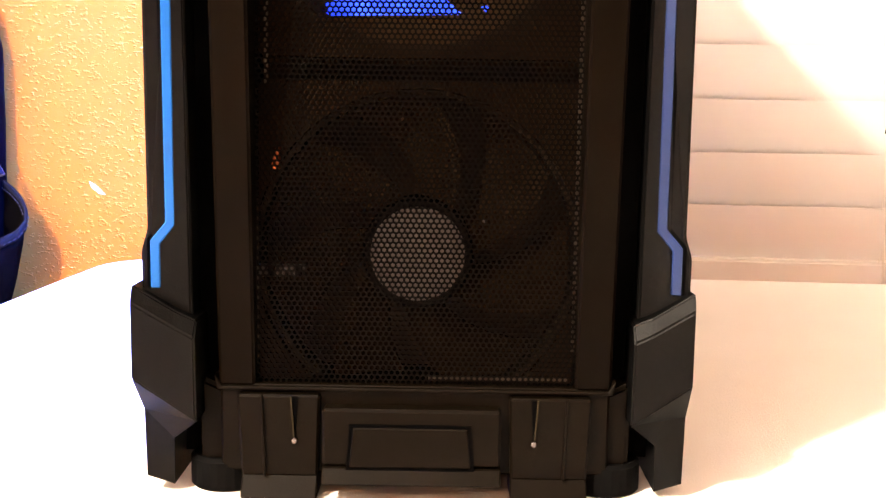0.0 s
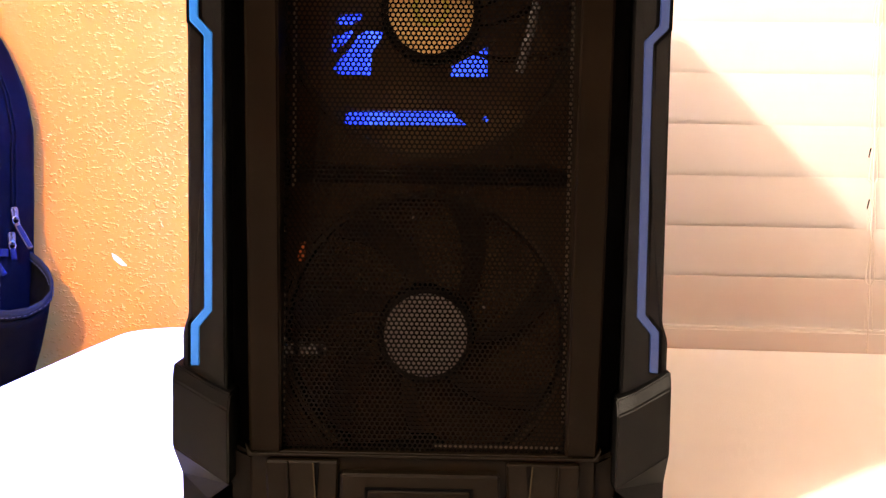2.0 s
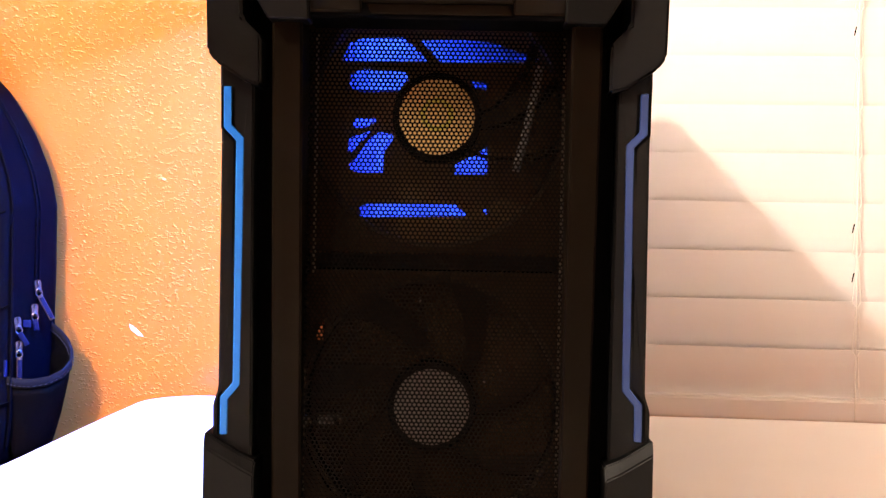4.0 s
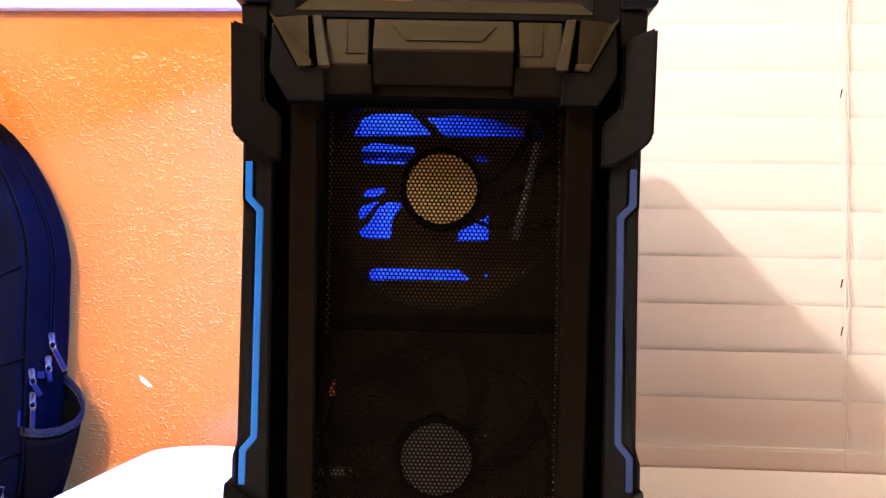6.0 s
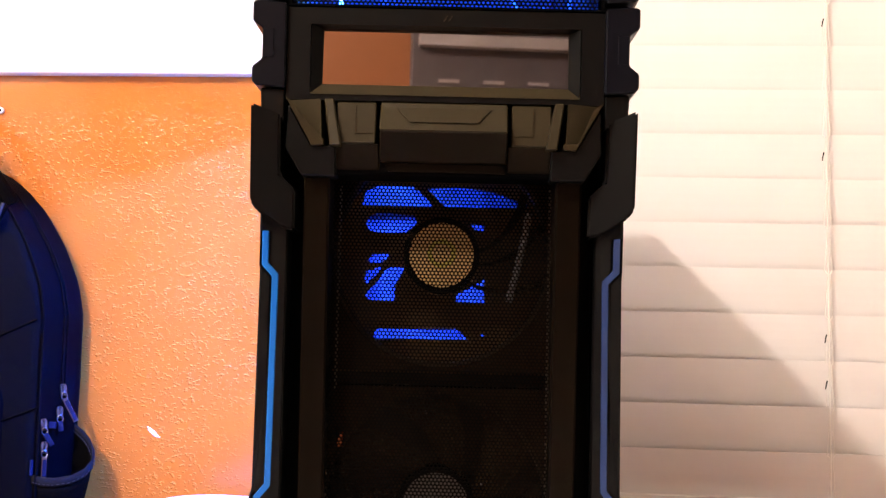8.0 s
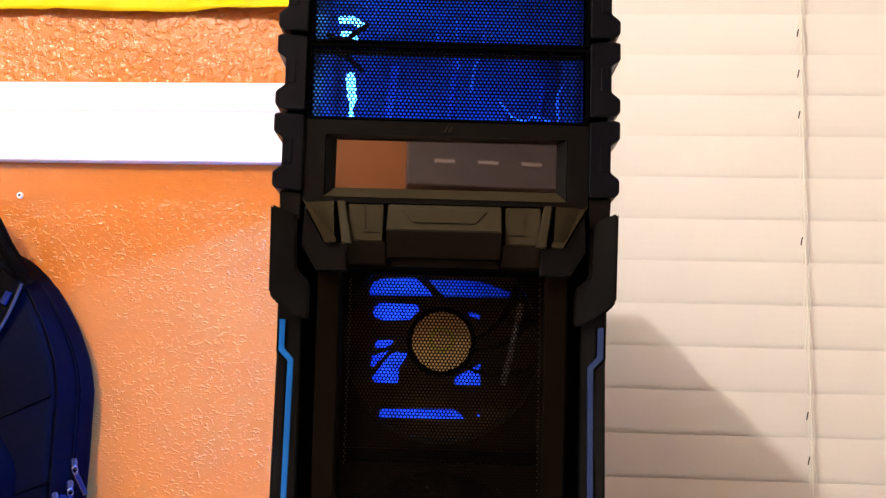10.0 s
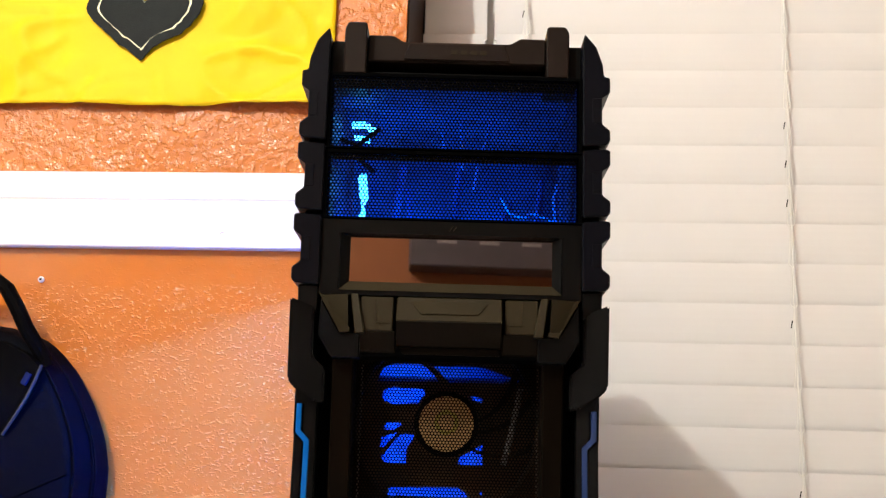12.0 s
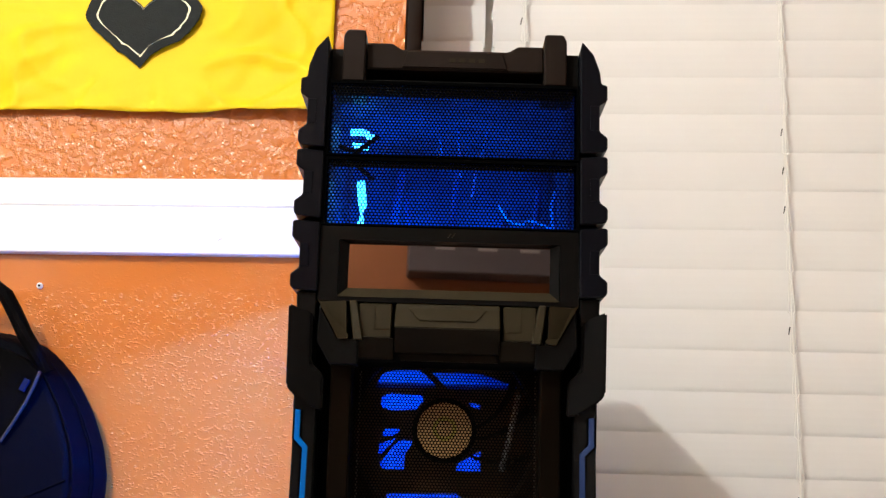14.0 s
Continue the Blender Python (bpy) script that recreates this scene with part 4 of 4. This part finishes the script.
for inset, d, z0, z1, r in ((0.0205, 0.067, 0.02, 0.40, 0.0016), (0.0095, 0.036, 0.20, 0.42, 0.0011), (0.0020, 0.010, 0.05, 0.44, 0.0022)):
    part("edge_binding", tube([(half_width(z) - inset, -d * (0.45 + 0.55 * (half_width(z) / 0.16) ** 0.6) if d > 0.02 else -d, z) for z in np.linspace(z0, z1, 22)], r, 8), NAVY, bag, "rounded edge binding")
zip_line = [(half_width(z) - 0.0080, -0.031, z) for z in np.linspace(0.17, 0.40, 14)]
part("zip_tape", tube(zip_line, 0.0012, 6), NAVY, bag, "covered zip along the side")
part("top_loop", tube([(-0.060, -0.03, 0.43), (-0.045, -0.045, 0.49), (-0.020, -0.05, 0.516), (0.008, -0.055, 0.518), (0.030, -0.058, 0.503), (0.047, -0.060, 0.478), (0.062, -0.060, 0.452), (0.080, -0.055, 0.425), (0.092, -0.050, 0.405)], 0.0098, 10), BAG_BLACK, bag, "black carrying loop")


def zip_pull(x, y, z, length, lean, metal_tab):
    """A metal slider with a ring and a flat pull tab that hangs and leans."""
    slider = part("zip_slider", prism([(-0.0040, 0.0045), (-0.0028, 0.0075), (0.0028, 0.0075), (0.0040, 0.0045), (0.0032, -0.0060), (-0.0032, -0.0060)], -0.002, 0.003, 0.0008), ZIP_METAL, bag, "gunmetal zip slider")
    slider.matrix_local = pose(x, y, z, 0, lean * 0.3, 30)
    part("slider_bridge", tube([(0, -0.002, 0.006), (0, -0.0052, 0.004), (0, -0.0055, -0.002), (0, -0.002, -0.005)], 0.0011, 6), ZIP_METAL, slider)
    ring = [(0.0032 * math.sin(2 * math.pi * k / 12), -0.0055, -0.0062 + 0.0042 * math.cos(2 * math.pi * k / 12)) for k in range(13)]
    part("ring", tube(ring, 0.0008, 6), ZIP_METAL, slider)
    tab = part("pull_tab", box(-0.0030, 0.0030, -0.0012, 0.0012, -length, 0.0, 0.0008), ZIP_METAL if metal_tab else ZIP_BLUE, slider, "zip pull tab")
    tab.matrix_local = pose(0, -0.0058, -0.0090, 0, lean, -20)
    part("tab_face", box(-0.0012, 0.0032, -0.0020, -0.0013, -length + 0.002, -0.003, 0.0002), ZIP_BLUE, tab, "glossy blue face of the tab")


zip_pull(0.1585, -0.034, 0.189, 0.030, -22, True)
zip_pull(0.1570, -0.038, 0.163, 0.012, -6, False)
zip_pull(0.1470, -0.056, 0.150, 0.016, -25, False)
zip_pull(0.1485, -0.056, 0.124, 0.024, 0, True)
part("fabric_tab", box(0.138, 0.1415, -0.070, -0.066, 0.094, 0.112, 0.0008), ZIP_BLUE, bag, "small blue tab")
part("fabric_tab", box(0.1500, 0.1590, -0.052, -0.049, 0.146, 0.154, 0.0008), ZIP_BLUE, bag, "small blue tab")
# open side pocket: its hem stands away from the bag
RIM = [(0.141, -0.067, 0.090), (0.152, -0.067, 0.0875), (0.166, -0.064, 0.0868), (0.182, -0.057, 0.0895), (0.194, -0.049, 0.0965), (0.1995, -0.041, 0.1060), (0.1975, -0.034, 0.1170), (0.190, -0.027, 0.1275), (0.179, -0.020, 0.1360), (0.168, -0.014, 0.1420), (0.160, -0.009, 0.1460)]
band = bmesh.new()
rows = []
for i, (x, y, z) in enumerate(RIM):
    a, c = Vector(RIM[max(i - 1, 0)]), Vector(RIM[min(i + 1, len(RIM) - 1)])
    out = Vector((-(c - a).y, (c - a).x, 0)).normalized() * -0.0016
    rows.append([band.verts.new((x + u * out.x, y + u * out.y, z + h)) for u, h in ((1, -0.0050), (1.3, 0.0), (1, 0.0045), (0, 0.0055), (-1, 0.0045), (-1.3, 0.0), (-1, -0.0050))])
for a, c in zip(rows, rows[1:]):
    for k in range(7):
        band.faces.new((a[k], a[(k + 1) % 7], c[(k + 1) % 7], c[k]))
band.faces.new(rows[0])
band.faces.new(rows[-1][::-1])
hem = part("side_pocket_hem", band, HEM, bag, "grey-black elastic hem of the side pocket", smooth=True)
for i in range(len(RIM) - 1):
    a, c = Vector(RIM[i]), Vector(RIM[i + 1])
    out = Vector((-(c - a).y, (c - a).x, 0)).normalized() * (-0.0024 if i < 6 else 0.0024)
    for f in (0.12, 0.45, 0.78):
        p, q = a.lerp(c, f), a.lerp(c, f + 0.18)
        part("stitch", tube([p + out + Vector((0, 0, -0.0026)), q + out + Vector((0, 0, -0.0026))], 0.00045, 5), PIPING, hem)
pouch = bmesh.new()
layers = []
for k in range(9):
    f = k / 8
    g = f ** 0.55
    layers.append([pouch.verts.new((0.150 + (x - 0.150) * (0.35 + 0.65 * g) + 0.0010 * noise.noise((x * 60, z * 60, f * 5)), -0.040 + (y + 0.040) * (0.75 + 0.25 * g), 0.004 + (z - 0.008) * f)) for x, y, z in RIM])
for a, c in zip(layers, layers[1:]):
    for k in range(len(RIM) - 1):
        pouch.faces.new((a[k], a[k + 1], c[k + 1], c[k]))
out = bmesh.ops.extrude_face_region(pouch, geom=pouch.faces[:])
bmesh.ops.translate(pouch, vec=(-0.0012, 0.0004, 0), verts=[v for v in out["geom"] if isinstance(v, bmesh.types.BMVert)])
part("side_pocket", pouch, BAG_BLACK, bag, "stretch side pocket", smooth=True)
part("cord_loop", tube([(0.095, -0.076, 0.010), (0.112, -0.079, 0.020), (0.124, -0.080, 0.031), (0.130, -0.079, 0.030), (0.129, -0.079, 0.020), (0.118, -0.079, 0.006), (0.104, -0.077, 0.003)], 0.0016, 8), PIPING, bag, "pale cord loop")

# ---- on the wall behind the camera, seen in the glossy panel ----
shelf = empty("wall_cabinet", pose(0.72, Y0, 1.505), "dark grey wall cabinet with pale labels", "cabinet")
part("body", box(-0.66, 0.66, 0.0, 0.12, 0.0, 0.62, 0.004), surface("grey_laminate", (0.07, 0.065, 0.075), 0.5, mottle=0.3), shelf)
for i in range(5):
    part("label", box(-0.58 + 0.13 * i, -0.52 + 0.13 * i, 0.12, 0.124, 0.070, 0.080), LEDGE, shelf, "pale label strip")
part("ledge", box(-0.64, 0.64, 0.12, 0.15, 0.17, 0.205, 0.003), LEDGE, shelf, "pale ledge")

# ---- lit inside of the computer ----
part("led_tube", tube([(-0.0690, 0.085, 0.402), (-0.0685, 0.085, 0.418), (-0.0705, 0.085, 0.436)], 0.0034, 10), TUBE_GLOW, tower, "bright blue light tube")
part("led_tube", tube([(-0.080, 0.085, 0.476), (-0.070, 0.085, 0.4765), (-0.062, 0.085, 0.471)], 0.0026, 10), TUBE_GLOW, tower, "bright blue light tube")
part("led_tube", tube([(-0.078, 0.085, 0.466), (-0.066, 0.085, 0.464)], 0.0022, 10), TUBE_GLOW, tower, "bright blue light tube")
for pts, r in (([(0.0255, 0.10, 0.497), (0.029, 0.10, 0.489), (0.025, 0.10, 0.470), (0.020, 0.10, 0.452)], 0.0013), ([(0.0050, 0.10, 0.484), (0.0058, 0.10, 0.468), (0.0070, 0.10, 0.447)], 0.0010), ([(-0.010, 0.11, 0.480), (-0.007, 0.11, 0.462)], 0.0010), ([(0.019, 0.10, 0.450), (0.0165, 0.10, 0.430)], 0.0011), ([(0.038, 0.10, 0.424), (0.046, 0.10, 0.412), (0.056, 0.10, 0.409), (0.062, 0.10, 0.413)], 0.0014), ([(0.062, 0.10, 0.413), (0.072, 0.10, 0.410), (0.079, 0.10, 0.407)], 0.0013), ([(0.0795, 0.10, 0.396), (0.0815, 0.10, 0.406), (0.0800, 0.10, 0.424), (0.0830, 0.10, 0.436)], 0.0022)):
    part("cable", tube(pts, r, 8), BLUE_LIT_CABLE, tower, "thin cable inside the case")
for pts in ([(-0.090, 0.075, 0.462), (-0.074, 0.072, 0.456), (-0.058, 0.075, 0.470)], [(-0.088, 0.08, 0.452), (-0.074, 0.08, 0.448), (-0.062, 0.09, 0.440)]):
    part("cable", tube(pts, 0.0019, 8), INNER_DARK, tower, "black cable inside the case")
# cables added to brighten the bays, blue light put into their colour
for x, sway, reach, r in ((-0.050, 0.006, 0.46, 0.0035), (-0.030, -0.005, 0.44, 0.0026), (0.000, 0.004, 0.47, 0.0030), (0.034, 0.010, 0.43, 0.0024), (0.052, -0.006, 0.42, 0.0040), (0.066, 0.005, 0.45, 0.0028)):
    part("cable", tube([(x, 0.118, 0.322), (x + sway, 0.122, 0.36), (x + 0.4 * sway, 0.130, 0.40), (x + 1.4 * sway, 0.142, reach)], r, 8), INNER_LIT, tower, "added cable coloured with the blue glow")
# box added deep inside to dim what shows through the upper cut-outs
part("dimming_box", box(-0.092, 0.084, 0.566, 0.577, 0.322, 0.425, 0.002), INNER_GLOW, tower, "added dark box that dims the upper cut-outs")
part("drive_bracket", box(-0.012, -0.004, 0.10, 0.12, 0.378, 0.398), INNER_DARK, tower)
part("drive_bracket", box(-0.060, -0.054, 0.10, 0.12, 0.380, 0.398), INNER_DARK, tower)
part("drive_tray", box(-0.092, 0.066, 0.10, 0.22, 0.3190, 0.3205), INNER_DARK, tower)
part("divider", box(-0.087, 0.087, 0.0142, 0.022, 0.4296, 0.4308), DARK, tower)
# streak added for the bright reflection behind the mesh, put into its colour
part("pale_streak", tube([(0.0512, 0.0370, 0.2705), (0.0491, 0.0372, 0.2584), (0.0449, 0.0374, 0.2376), (0.0400, 0.0374, 0.2179)], 0.0021, 8), surface("pale_streak_paint", (0.22, 0.22, 0.23), 0.35, mottle=0.5, mottle_scale=150), tower, "pale streak for the bright reflection behind the mesh")
part("connector", box(-0.066, -0.045, 0.0375, 0.0385, 0.088, 0.0935, 0.0003), STICKER, tower, "small grey connector")
for k in range(4):
    part("connector_pin", box(-0.0655 + 0.0055 * k, -0.0630 + 0.0055 * k, 0.0362, 0.0376, 0.0885, 0.0930), INNER_DARK if k % 2 else ZIP_METAL, tower)
part("status_light", disc(-0.0640, 0.0925, 0.0014, 0.0355, 0.0362, 10), BLUE_LIT_CABLE, tower, "small blue status light")
part("copper_contact", prism([(-0.0587, 0.1315), (-0.0549, 0.1315), (-0.0547, 0.1405), (-0.0563, 0.1405)], 0.0345, 0.0375, 0.0003), surface("copper", (0.55, 0.18, 0.08), 0.35, metal=0.8), tower, "copper contact")
for x, z, r in ((-0.0070, 0.1524, 0.0011), (0.0264, 0.1123, 0.0008)):
    part("screw_head", disc(x, z, r, 0.0352, 0.0370, 12, 0.0002), ZIP_METAL, tower, "tiny bright screw head behind the mesh")
